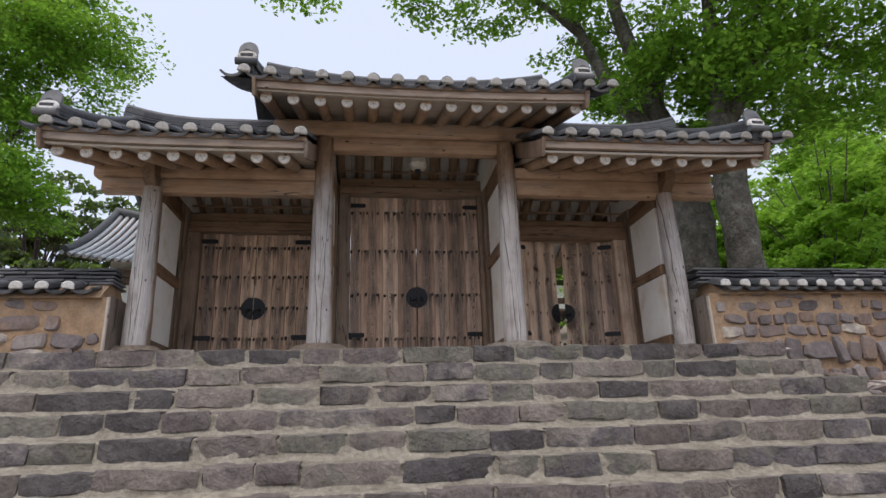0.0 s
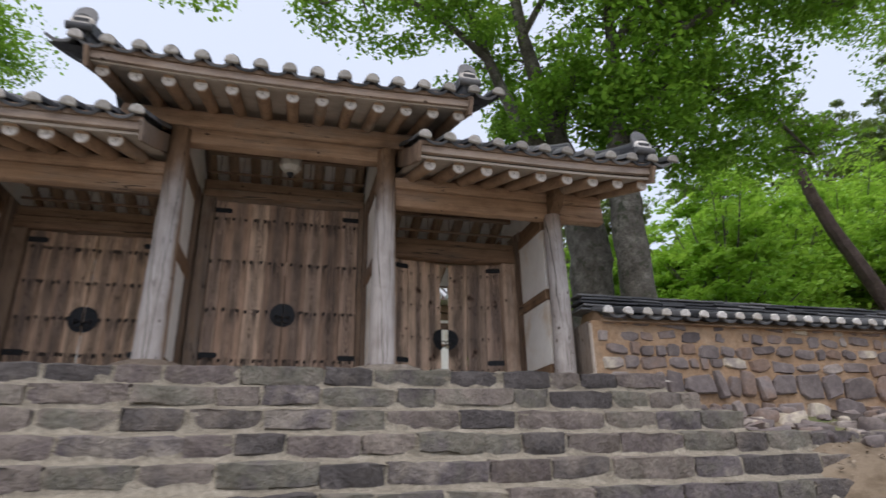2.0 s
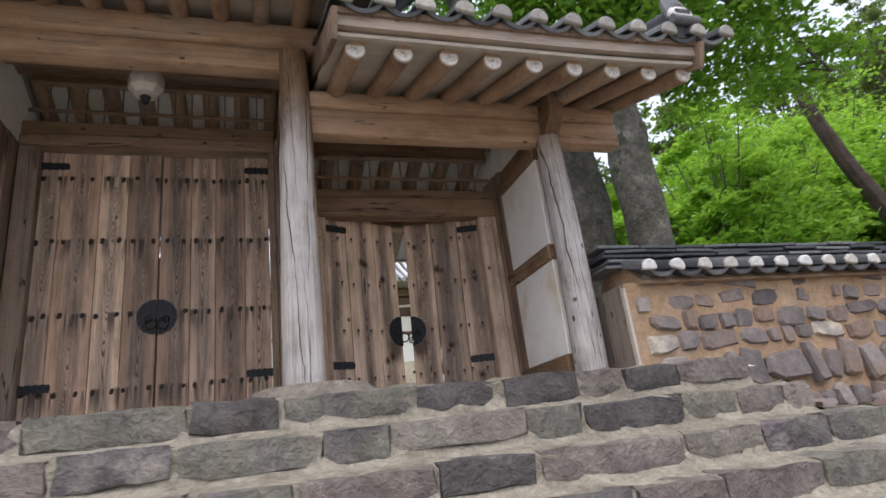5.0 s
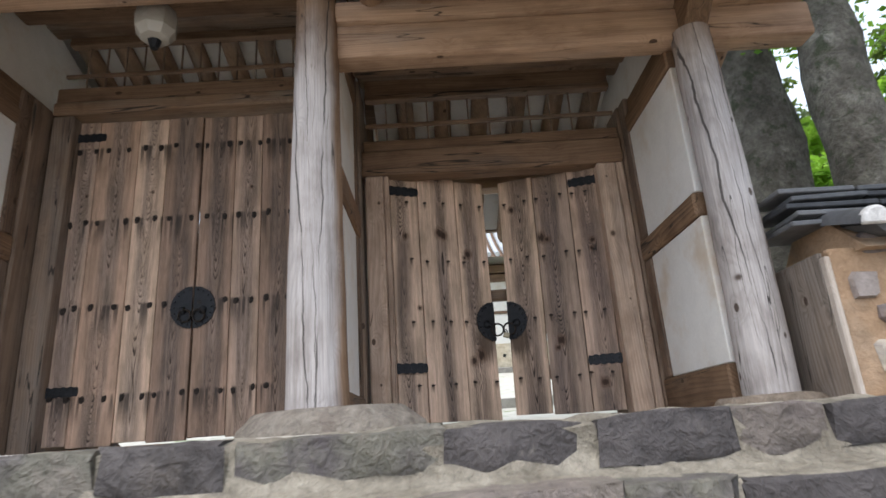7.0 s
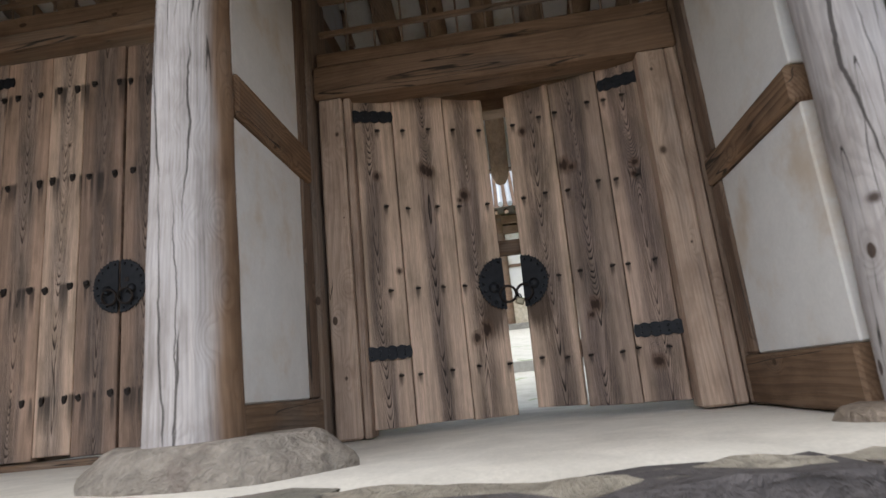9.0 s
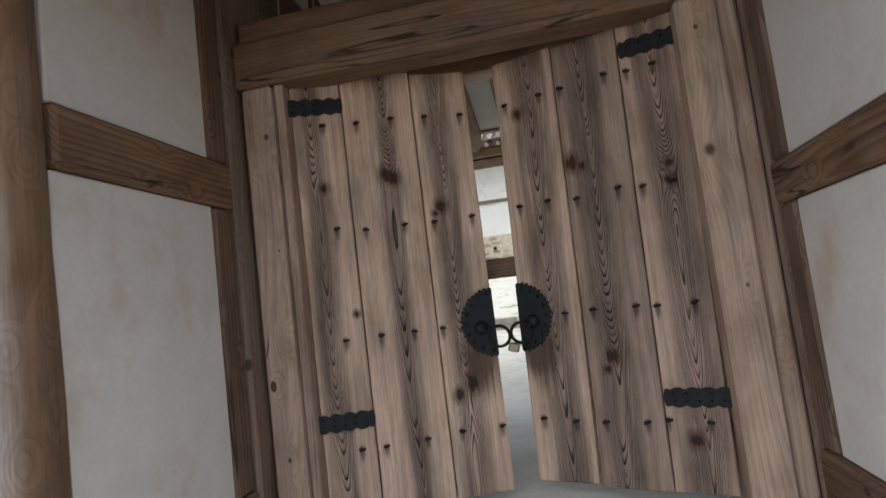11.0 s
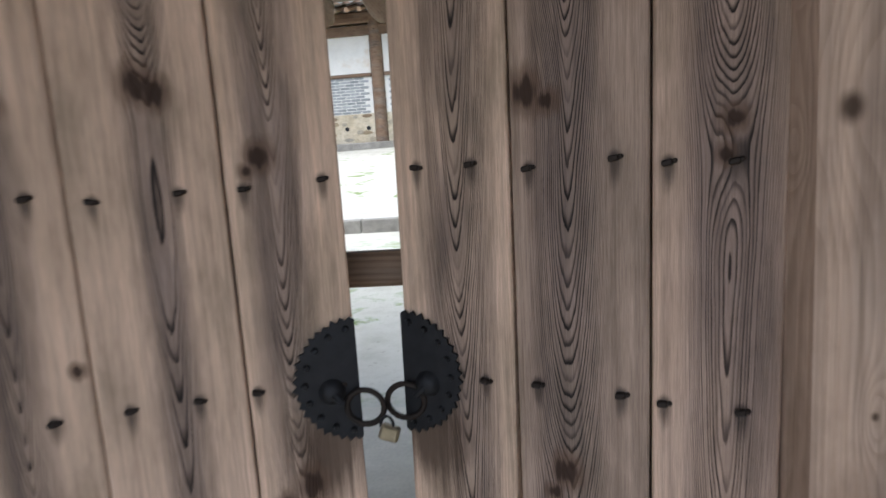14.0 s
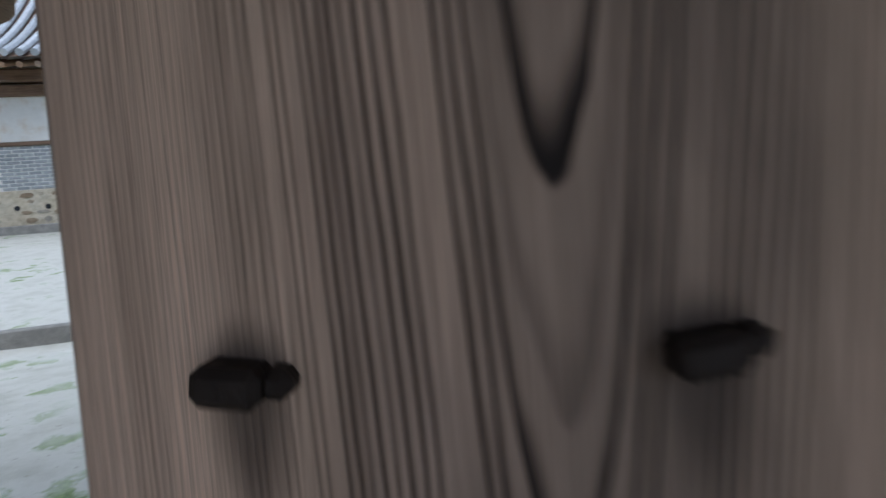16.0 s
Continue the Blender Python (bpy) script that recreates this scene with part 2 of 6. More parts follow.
    micro = g.noise(g.comb(g.math("MULTIPLY", u, 800.0), 0.0, g.math("MULTIPLY", wr, 16.0)), 1.0, 3.0, 0.6)
    col = g.mix(0.75, col, g.ramp(streak, [(0.28, (0.50, 0.48, 0.47)), (0.5, (0.92, 0.91, 0.90)), (0.72, (1.24, 1.22, 1.20))]), "MULTIPLY")
    col = g.mix(0.9, col, g.ramp(cloud, [(0.3, (0.54, 0.56, 0.54)), (0.55, (1.0, 1.0, 1.0)), (0.75, (1.15, 1.18, 1.22))]), "MULTIPLY")
    col = g.mix(0.6, col, g.ramp(micro, [(0.3, (0.52, 0.50, 0.49)), (0.6, (1.05, 1.05, 1.05))]), "MULTIPLY")
    for zr in rows:
        run = g.math("SUBTRACT", zr, w)
        st = g.noise(g.comb(g.math("MULTIPLY", ur, 27.0), 0.0, g.math("MULTIPLY", wr, 1.2)), 1.0, 1.0)
        drip = g.math("MULTIPLY", g.math("MULTIPLY", g.step(run, 0.26, 0.02), g.step(run, -0.03, 0.0)), g.step(st, 0.48, 0.60))
        col = g.mix(g.math("MULTIPLY", drip, 0.78), col, (0.035, 0.028, 0.024))
    for nx, nz in marks:
        ex, dz = g.math("DIVIDE", g.math("SUBTRACT", u, nx), 0.015), g.math("SUBTRACT", nz, w)
        ez = g.math("ADD", g.math("DIVIDE", g.math("MAXIMUM", dz, 0.0), 0.055), g.math("DIVIDE", g.math("MAXIMUM", g.math("MULTIPLY", dz, -1.0), 0.0), 0.017))
        e2 = g.math("SQRT", g.math("ADD", g.math("MULTIPLY", ex, ex), g.math("MULTIPLY", ez, ez)))
        col = g.mix(g.math("MULTIPLY", g.step(g.math("MULTIPLY_ADD", streak, 0.9, e2), 1.75, 0.75), 0.72), col, (0.032, 0.024, 0.020))
    for sx, sz, rx, rz in smears:
        ex, ez = g.math("DIVIDE", g.math("SUBTRACT", u, sx), rx), g.math("DIVIDE", g.math("SUBTRACT", w, sz), rz)
        e2 = g.math("SQRT", g.math("ADD", g.math("MULTIPLY", ex, ex), g.math("MULTIPLY", ez, ez)))
        grime = g.step(g.math("MULTIPLY_ADD", streak, 1.1, g.math("MULTIPLY_ADD", cloud, 0.8, e2)), 1.9, 1.2)
        col = g.mix(g.math("MULTIPLY", grime, 0.85), col, (0.050, 0.031, 0.020))
    if heart is not None:
        col = g.mix(g.math("MULTIPLY", stir, 0.62), col, (0.105, 0.060, 0.036))
        col = g.mix(g.math("MULTIPLY", g.math("MULTIPLY", heart, g.step(fibre, 0.05, 0.35)), 0.9), col, (0.028, 0.013, 0.007))
    g.bump(g.math("MULTIPLY_ADD", ink, -1.0, g.math("MULTIPLY_ADD", micro, 0.3, g.math("MULTIPLY", fibre, 0.6))), 0.6, 0.002)
    return g.done(col, g.math("MULTIPLY_ADD", fibre, 0.25, 0.62))


def speckled(name, stops, scale, rough=0.85, bump=0.4, dist=0.01, per="object", stain=None, fine=60.0, mottle=0.6, grain=0.4):
    """Stone, plaster, clay, tile: a ramp over noise and chance, finer grain, stains and relief."""
    g = Mat(name, rough)
    chance = g.rand() if per == "object" else g.island()
    shift = g.math("MULTIPLY", chance, 83.0)
    n = g.node("VectorMath")
    n.operation = "ADD"
    g.put(n.inputs[0], g.obj())
    g.put(n.inputs[1], g.comb(shift, shift, shift))
    p = n.outputs[0]
    big = g.noise(p, scale, 4.0, 0.6)
    small = g.noise(p, fine, 4.0, 0.65)
    mid = g.noise(p, scale * 4.5, 5.0, 0.62, 0.4)
    if per == "none":
        f = big
    else:
        f = g.math("MULTIPLY_ADD", g.math("SUBTRACT", big, 0.5), 0.55, chance, clamp=True)
    col = g.ramp(f, stops)
    col = g.mix(mottle, col, g.ramp(mid, [(0.28, (0.42, 0.42, 0.42)), (0.68, (1.0, 1.0, 1.0))]), "MULTIPLY")
    col = g.mix(grain, col, g.ramp(small, [(0.3, (0.5, 0.5, 0.5)), (0.7, (1.0, 1.0, 1.0))]), "MULTIPLY")
    if stain:
        c, lo, hi = stain
        col = g.mix(g.math("MULTIPLY", g.step(g.noise(p, scale * 1.7, 5.0, 0.65), lo, hi), 0.8), col, c)
    g.bump(g.math("MULTIPLY_ADD", small, 0.25, mid), bump, dist)
    return g.done(col)


def leafy(name, cols):
    g = Mat(name, 0.55)
    c = g.ramp(g.island(), [(0.0, cols[0]), (0.55, cols[1]), (1.0, cols[2])])
    g.put(g.b.inputs["Base Color"], c)
    tr = g.node("BsdfTranslucent")
    g.put(tr.inputs[0], g.mix(0.5, c, (0.32, 0.50, 0.05)))
    mx = g.node("MixShader")
    mx.inputs[0].default_value = 0.50
    g.t.links.new(g.b.outputs[0], mx.inputs[1])
    g.t.links.new(tr.outputs[0], mx.inputs[2])
    g.t.links.new(mx.outputs[0], g.t.nodes["Material Output"].inputs[0])
    return g.m


def plain(name, col, rough, metal=0.0, vary=0.25, scale=9.0):
    g = Mat(name, rough)
    g.b.inputs["Metallic"].default_value = metal
    n = g.noise(g.obj(), scale, 5.0, 0.6)
    f = g.noise(g.obj(), scale * 9, 3.0)
    c = g.mix(vary, col, g.ramp(n, [(0.3, tuple(0.35 * x for x in col)), (0.7, col)]))
    g.bump(f, 0.25, 0.004)
    return g.done(c, g.math("MULTIPLY_ADD", n, 0.2, rough - 0.1))


BEAM = wood("planed_pine_beam", (0.53, 0.37, 0.255), (0.39, 0.24, 0.15), (0.44, 0.36, 0.30), "x", 62, 2.6, 0.42, 0.3, cracks=True)
# Much darker than BEAM: the dimness under the roof is in this colour.
BEAM_Y = wood("planed_pine_shaded_cross_beam", (0.26, 0.17, 0.105), (0.15, 0.09, 0.05), (0.23, 0.19, 0.155), "y", 50, 2.6, 0.45, 0.4, cracks=1.3)
RAFTER = wood("round_pine_rafter", (0.46, 0.32, 0.215), (0.32, 0.20, 0.12), (0.37, 0.31, 0.255), "y", 55, 2.4, 0.4, 0.45)
POST = wood("weathered_pine_post", (0.30, 0.22, 0.16), (0.18, 0.122, 0.084), (0.28, 0.232, 0.195), "z", 50, 2.8, 0.4, 0.5, cracks=1.3)
# The last fade value sets how the shade-browned side wraps round each column.
COLUMNS = [wood("weathered_shaded_pine_column", (0.31, 0.205, 0.13), (0.19, 0.115, 0.065), (0.30, 0.25, 0.21), "z", 46, 3.6, 0.36, 0.3, cracks=0.7,
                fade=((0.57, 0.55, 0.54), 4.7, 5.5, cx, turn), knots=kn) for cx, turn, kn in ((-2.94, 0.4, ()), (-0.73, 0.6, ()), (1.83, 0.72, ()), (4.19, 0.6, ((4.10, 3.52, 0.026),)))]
RAILWOOD = wood("knotty_brown_rail", (0.30, 0.19, 0.115), (0.15, 0.085, 0.045), (0.24, 0.185, 0.14), "y", 50, 3.2, 0.6, 0.3, cracks=1.3)
SPLITPOST = wood("dark_split_post", (0.27, 0.192, 0.138), (0.12, 0.078, 0.053), (0.25, 0.205, 0.172), "z", 50, 3.6, 0.7, 0.4, cracks=1.6)
# Base colour toned down to carry the shade under the roof.
LINTEL = wood("shaded_pine_lintel", (0.28, 0.185, 0.12), (0.18, 0.11, 0.065), (0.24, 0.20, 0.165), "x", 50, 2.6, 0.42, 0.4, cracks=1.2)
SPLIT = wood("split_grey_board", (0.30, 0.25, 0.205), (0.17, 0.13, 0.10), (0.30, 0.27, 0.24), "z", 60, 2.8, 0.5, 0.6, cracks=1.5)
BATTEN = wood("pale_batten", (0.62, 0.56, 0.49), (0.45, 0.38, 0.31), (0.52, 0.48, 0.44), "z", 50, 2.8, 0.3, 0.4)
FASCIA = wood("grey_eave_board", (0.44, 0.35, 0.28), (0.33, 0.25, 0.19), (0.42, 0.37, 0.33), "x", 60, 2.6, 0.4, 0.6)
PLASTER = speckled("lime_plaster", [(0.0, (0.70, 0.66, 0.60)), (0.5, (0.78, 0.75, 0.70)), (1.0, (0.82, 0.80, 0.77))], 1.3, 0.9, 0.15, 0.004, "none",
                   stain=((0.58, 0.46, 0.33), 0.50, 0.76), fine=60.0, mottle=0.16, grain=0.14)
# Dirty tan plaster whose tone also holds the shade under the front eaves.
SOFFIT = speckled("grubby_shaded_soffit_plaster", [(0.0, (0.40, 0.335, 0.27)), (0.5, (0.50, 0.435, 0.365)), (1.0, (0.58, 0.53, 0.47))], 1.6, 0.92, 0.25, 0.006, "none", stain=((0.30, 0.22, 0.15), 0.54, 0.78), fine=50.0, mottle=0.35, grain=0.25)
LIME = speckled("white_lime_tile_end", [(0.0, (0.62, 0.58, 0.52)), (0.6, (0.78, 0.75, 0.70)), (1.0, (0.85, 0.83, 0.80))], 6.0, 0.9, 0.3, 0.005, fine=90.0,
                stain=((0.30, 0.27, 0.24), 0.62, 0.85))
TILE = speckled("grey_clay_tile", [(0.0, (0.050, 0.053, 0.058)), (0.5, (0.105, 0.109, 0.116)), (1.0, (0.20, 0.20, 0.202))], 3.5, 0.62, 0.25, 0.004, fine=120.0,
                stain=((0.20, 0.195, 0.18), 0.64, 0.82))
OLDTILE = speckled("grey_clay_tile_joined", [(0.0, (0.05, 0.052, 0.058)), (0.5, (0.09, 0.093, 0.10)), (1.0, (0.17, 0.17, 0.172))], 3.5, 0.62, 0.25, 0.004, "island", fine=120.0)
STEP = speckled("step_stone", [(0.0, (0.115, 0.102, 0.099)), (0.14, (0.155, 0.137, 0.130)), (0.3, (0.255, 0.215, 0.185)), (0.45, (0.205, 0.168, 0.158)), (0.6, (0.32, 0.27, 0.23)), (0.75, (0.24, 0.225, 0.18)), (0.88, (0.17, 0.145, 0.15)), (1.0, (0.36, 0.315, 0.27))],
                3.6, 0.82, 1.0, 0.045, fine=45.0, stain=((0.32, 0.28, 0.23), 0.60, 0.80), mottle=0.75)
RUBBLE = speckled("wall_rubble_stone", [(0.0, (0.13, 0.108, 0.105)), (0.2, (0.26, 0.215, 0.20)), (0.38, (0.30, 0.205, 0.155)), (0.52, (0.29, 0.245, 0.232)), (0.68, (0.20, 0.168, 0.162)), (0.82, (0.36, 0.30, 0.27)), (0.92, (0.40, 0.345, 0.31)), (1.0, (0.66, 0.58, 0.45))],
                  4.0, 0.85, 0.6, 0.015, fine=55.0)
MORTAR = speckled("sandy_mortar", [(0.25, (0.25, 0.215, 0.165)), (0.48, (0.39, 0.345, 0.27)), (0.75, (0.51, 0.455, 0.365))], 4.2, 0.95, 1.0, 0.04, "none", fine=60.0, mottle=0.75)
CLAY = speckled("orange_clay_mortar", [(0.25, (0.33, 0.215, 0.13)), (0.5, (0.47, 0.31, 0.19)), (0.8, (0.55, 0.41, 0.285))], 2.5, 0.95, 0.8, 0.03, "none", fine=50.0, stain=((0.28, 0.21, 0.15), 0.55, 0.75))
SAND = speckled("pale_sand_floor", [(0.2, (0.58, 0.53, 0.45)), (0.5, (0.68, 0.635, 0.55)), (0.8, (0.74, 0.70, 0.62))], 0.9, 0.95, 0.5, 0.01, "none", fine=60.0, mottle=0.35, grain=0.3)
OLDLIME = speckled("dirty_lime_tile_end", [(0.0, (0.34, 0.32, 0.29)), (0.6, (0.46, 0.44, 0.40)), (1.0, (0.58, 0.55, 0.51))], 7.0, 0.9, 0.4, 0.005, fine=90.0, stain=((0.13, 0.12, 0.11), 0.55, 0.75))


def split_end():
    """Limed end grain with a star of drying cracks about the middle."""
    g = Mat("split_end_grain", 0.9)
    x, y, z = g.sep(g.obj())
    r = g.math("MULTIPLY", g.rand(), 37.0)
    rad = g.math("SQRT", g.math("ADD", g.math("MULTIPLY", x, x), g.math("MULTIPLY", z, z)))
    n = g.noise(g.comb(g.math("MULTIPLY_ADD", x, 40.0, r), r, g.math("MULTIPLY", z, 40.0)), 1.0, 3.0)
    ang = g.math("ADD", g.math("ARCTAN2", z, x), g.math("MULTIPLY_ADD", n, 1.1, r))
    ray = g.math("ABSOLUTE", g.math("SINE", g.math("MULTIPLY", ang, 2.5)))
    star = g.math("MULTIPLY", g.step(g.math("MULTIPLY", ray, rad), 0.0052, 0.0022), g.step(g.math("MULTIPLY_ADD", n, 0.03, rad), 0.062, 0.046))
    rim = g.step(rad, 0.062, 0.070)
    lime = g.ramp(n, [(0.3, (0.40, 0.36, 0.32)), (0.5, (0.56, 0.52, 0.48)), (0.7, (0.66, 0.63, 0.59))])
    col = g.mix(g.math("MULTIPLY", rim, 0.5), lime, (0.30, 0.22, 0.16))
    col = g.mix(g.math("MULTIPLY", star, 0.9), col, (0.05, 0.035, 0.026))
    g.bump(g.math("MULTIPLY_ADD", star, -2.0, n), 0.5, 0.004)
    return g.done(col)


SPLITEND = split_end()
IRON = plain("black_wrought_iron", (0.030, 0.031, 0.034), 0.55, 0.55, 0.6, 30.0)
SANDSTONE = speckled("tan_base_stone", [(0.0, (0.27, 0.215, 0.17)), (0.5, (0.36, 0.285, 0.215)), (1.0, (0.40, 0.35, 0.29))], 4.0, 0.88, 1.0, 0.05, fine=50.0, stain=((0.21, 0.17, 0.14), 0.52, 0.7), mottle=0.8)
RUST = plain("rusty_iron", (0.038, 0.029, 0.024), 0.65, 0.4, 0.7, 40.0)
BRASS = plain("dull_brass", (0.36, 0.31, 0.21), 0.4, 0.8, 0.4, 60.0)
BARK = speckled("mottled_bark", [(0.25, (0.065, 0.060, 0.050)), (0.45, (0.15, 0.138, 0.115)), (0.6, (0.21, 0.195, 0.165)), (0.75, (0.36, 0.345, 0.30))], 3.4, 0.95, 1.0, 0.05, "none", fine=34.0, stain=((0.040, 0.050, 0.026), 0.52, 0.66), mottle=0.85)
PINEBARK = speckled("pine_bark", [(0.2, (0.07, 0.05, 0.045)), (0.5, (0.13, 0.095, 0.085)), (0.8, (0.20, 0.155, 0.135))], 3.0, 0.95, 1.0, 0.03, "none", fine=20.0)
LEAF = leafy("zelkova_leaf", ((0.06, 0.15, 0.018), (0.125, 0.30, 0.03), (0.25, 0.50, 0.06)))
LEAF_B = leafy("shrub_leaf", ((0.13, 0.28, 0.03), (0.24, 0.46, 0.05), (0.38, 0.62, 0.10)))
NEEDLE = leafy("pine_needle", ((0.035, 0.055, 0.030), (0.06, 0.085, 0.05), (0.12, 0.13, 0.085)))
DRYLEAF = speckled("dry_leaf", [(0.0, (0.16, 0.10, 0.06)), (0.5, (0.28, 0.20, 0.13)), (1.0, (0.40, 0.33, 0.25))], 8.0, 0.9, 0.2, 0.003, "island")


def ground_material():
    """Pale sand near the gate, patchy grass, brown litter on the hill."""
    g = Mat("sandy_ground", 0.95)
    x, y, z = g.sep(g.obj())
    n1, n2, n3 = g.noise(g.obj(), 0.45, 5.0, 0.6), g.noise(g.obj(), 2.4, 5.0, 0.65), g.noise(g.obj(), 38.0, 4.0, 0.6)
    yard = g.step(y, 9.0, 11.5)
    sand = g.mix(yard, g.ramp(n2, [(0.25, (0.40, 0.365, 0.31)), (0.5, (0.51, 0.48, 0.425)), (0.8, (0.59, 0.56, 0.505))]),
                 g.ramp(n2, [(0.25, (0.40, 0.385, 0.325)), (0.5, (0.52, 0.50, 0.445)), (0.8, (0.60, 0.58, 0.53))]))
    pebble = g.step(g.noise(g.obj(), 17.0, 3.0, 0.6), 0.64, 0.72)
    sand = g.mix(g.math("MULTIPLY", pebble, 0.5), sand, (0.22, 0.20, 0.15))
    grass = g.ramp(n3, [(0.3, (0.07, 0.12, 0.02)), (0.7, (0.20, 0.30, 0.06))])
    tuft = g.math("MULTIPLY", g.step(n2, 0.54, 0.64), g.step(n1, 0.42, 0.58))
    litter = g.ramp(n2, [(0.3, (0.11, 0.08, 0.05)), (0.55, (0.22, 0.17, 0.12)), (0.8, (0.30, 0.25, 0.19))])
    col = g.mix(g.math("MULTIPLY", tuft, 0.85), sand, grass)
    wild = g.math("MAXIMUM", g.step(g.math("ABSOLUTE", g.math("SUBTRACT", x, 0.5)), 9.0, 11.0), g.math("MULTIPLY", g.step(x, 5.2, 5.9), g.step(y, 8.2, 7.9)))
    wood_floor = g.mix(g.step(n1, 0.52, 0.70), litter, g.mix(n3, (0.05, 0.09, 0.02), (0.12, 0.19, 0.04)))
    col = g.mix(wild, col, wood_floor)
    g.bump(g.math("MULTIPLY_ADD", n3, 0.4, n2), 0.6, 0.03)
    return g.done(col)


GROUND = ground_material()

# ---- mesh helpers ----
WORLD = {}


class MB:
    """Gathers faces of one part, in world metres."""

    def __init__(self):
        self.v, self.f = [], []

    def add(self, verts, faces):
        n = len(self.v)
        self.v += [tuple(p) for p in verts]
        self.f += [tuple(n + i for i in q) for q in faces]
        return self

    def box(self, x0, x1, y0, y1, z0, z1, m=None):
        c = [Vector((x, y, z)) for x in (x0, x1) for y in (y0, y1) for z in (z0, z1)]
        if m:
            c = [m @ p for p in c]
        return self.add(c, [(0, 1, 3, 2), (4, 6, 7, 5), (0, 4, 5, 1), (2, 3, 7, 6), (0, 2, 6, 4), (1, 5, 7, 3)])

    def tube(self, pts, radii, n=12, caps=True, wob=0.0, rng=None):
        pts = [Vector(p) for p in pts]
        ring0 = len(self.v)
        side = None
        for i, p in enumerate(pts):
            d = (pts[min(i + 1, len(pts) - 1)] - pts[max(i - 1, 0)]).normalized()
            if side is None:
                side = d.orthogonal().normalized()
            side = (side - d * side.dot(d)).normalized()
            up = d.cross(side)
            for k in range(n):
                a = 2 * math.pi * k / n
                r = radii[i] * (1 + (rng.uniform(-wob, wob) if rng else 0))
                self.v.append(tuple(p + (side * math.cos(a) + up * math.sin(a)) * r))
        for i in range(len(pts) - 1):
            for k in range(n):
                a, b = ring0 + i * n + k, ring0 + i * n + (k + 1) % n
                self.f.append((a, b, b + n, a + n))
        if caps:
            self.f.append(tuple(ring0 + k for k in reversed(range(n))))
            self.f.append(tuple(ring0 + (len(pts) - 1) * n + k for k in range(n)))
        return self

    def prism(self, poly, d0, d1, m=None, axis="y"):
        """A polygon (a, b) swept along the third axis from d0 to d1."""
        m = m or Matrix.Identity(4)
        place = {"y": lambda a, b, d: Vector((a, d, b)), "x": lambda a, b, d: Vector((d, a, b)), "z": lambda a, b, d: Vector((a, b, d))}[axis]
        n = len(poly)
        c = [m @ place(a, b, d) for d in (d0, d1) for a, b in poly]
        return self.add(c, [tuple(range(n)), tuple(reversed(range(n, 2 * n)))] + [(k, n + k, n + (k + 1) % n, (k + 1) % n) for k in range(n)])

    def data(self, name, bevel=0.0, smooth=35.0, seg=1):
        me = bpy.data.meshes.new(name)
        me.from_pydata(self.v, [], self.f)
        bm = bmesh.new()
        bm.from_mesh(me)
        bmesh.ops.recalc_face_normals(bm, faces=bm.faces)
        if bevel:
            ed = [e for e in bm.edges if len(e.link_faces) == 2 and e.calc_face_angle(0) > 0.6]
            bmesh.ops.bevel(bm, geom=ed, offset=bevel, segments=seg, profile=0.5, affect="EDGES")
        bm.to_mesh(me)
        bm.free()
        if smooth:
            me.polygons.foreach_set("use_smooth", [True] * len(me.polygons))
            me.set_sharp_from_angle(angle=radians(smooth))
        return me


def thing(name, at, label, category="", group="", kind="", parent=None):
    ob = new(name)
    ob.empty_display_size = 0.2
    WORLD[ob] = Matrix.Translation(at)
    if parent:
        ob.parent = parent
        ob.matrix_basis = WORLD[parent].inverted() @ WORLD[ob]
    else:
        ob.matrix_basis = WORLD[ob]
    return tagged(ob, label, category, group, kind)


def mesh_part(name, me, material, parent, m=None, label=""):
    """An object on ready mesh data, at the world pose m, under a thing or part."""
    if material and not me.materials:
        me.materials.append(material)
    ob = new(name, me)
    WORLD[ob] = m or Matrix.Identity(4)
    if parent:
        ob.parent = parent
        ob.matrix_basis = WORLD[parent].inverted() @ WORLD[ob]
    else:
        ob.matrix_basis = WORLD[ob]
    return tagged(ob, label)


def part(name, mb, material, parent, label="", bevel=0.0, smooth=35.0, seg=1):
    return mesh_part(name, mb.data(name, bevel, smooth, seg), material, parent, None, label)


def alone(name, mb, material, label, category, group="", kind="", bevel=0.0, smooth=35.0):
    return tagged(part(name, mb, material, None, "", bevel, smooth), label, category, group, kind)


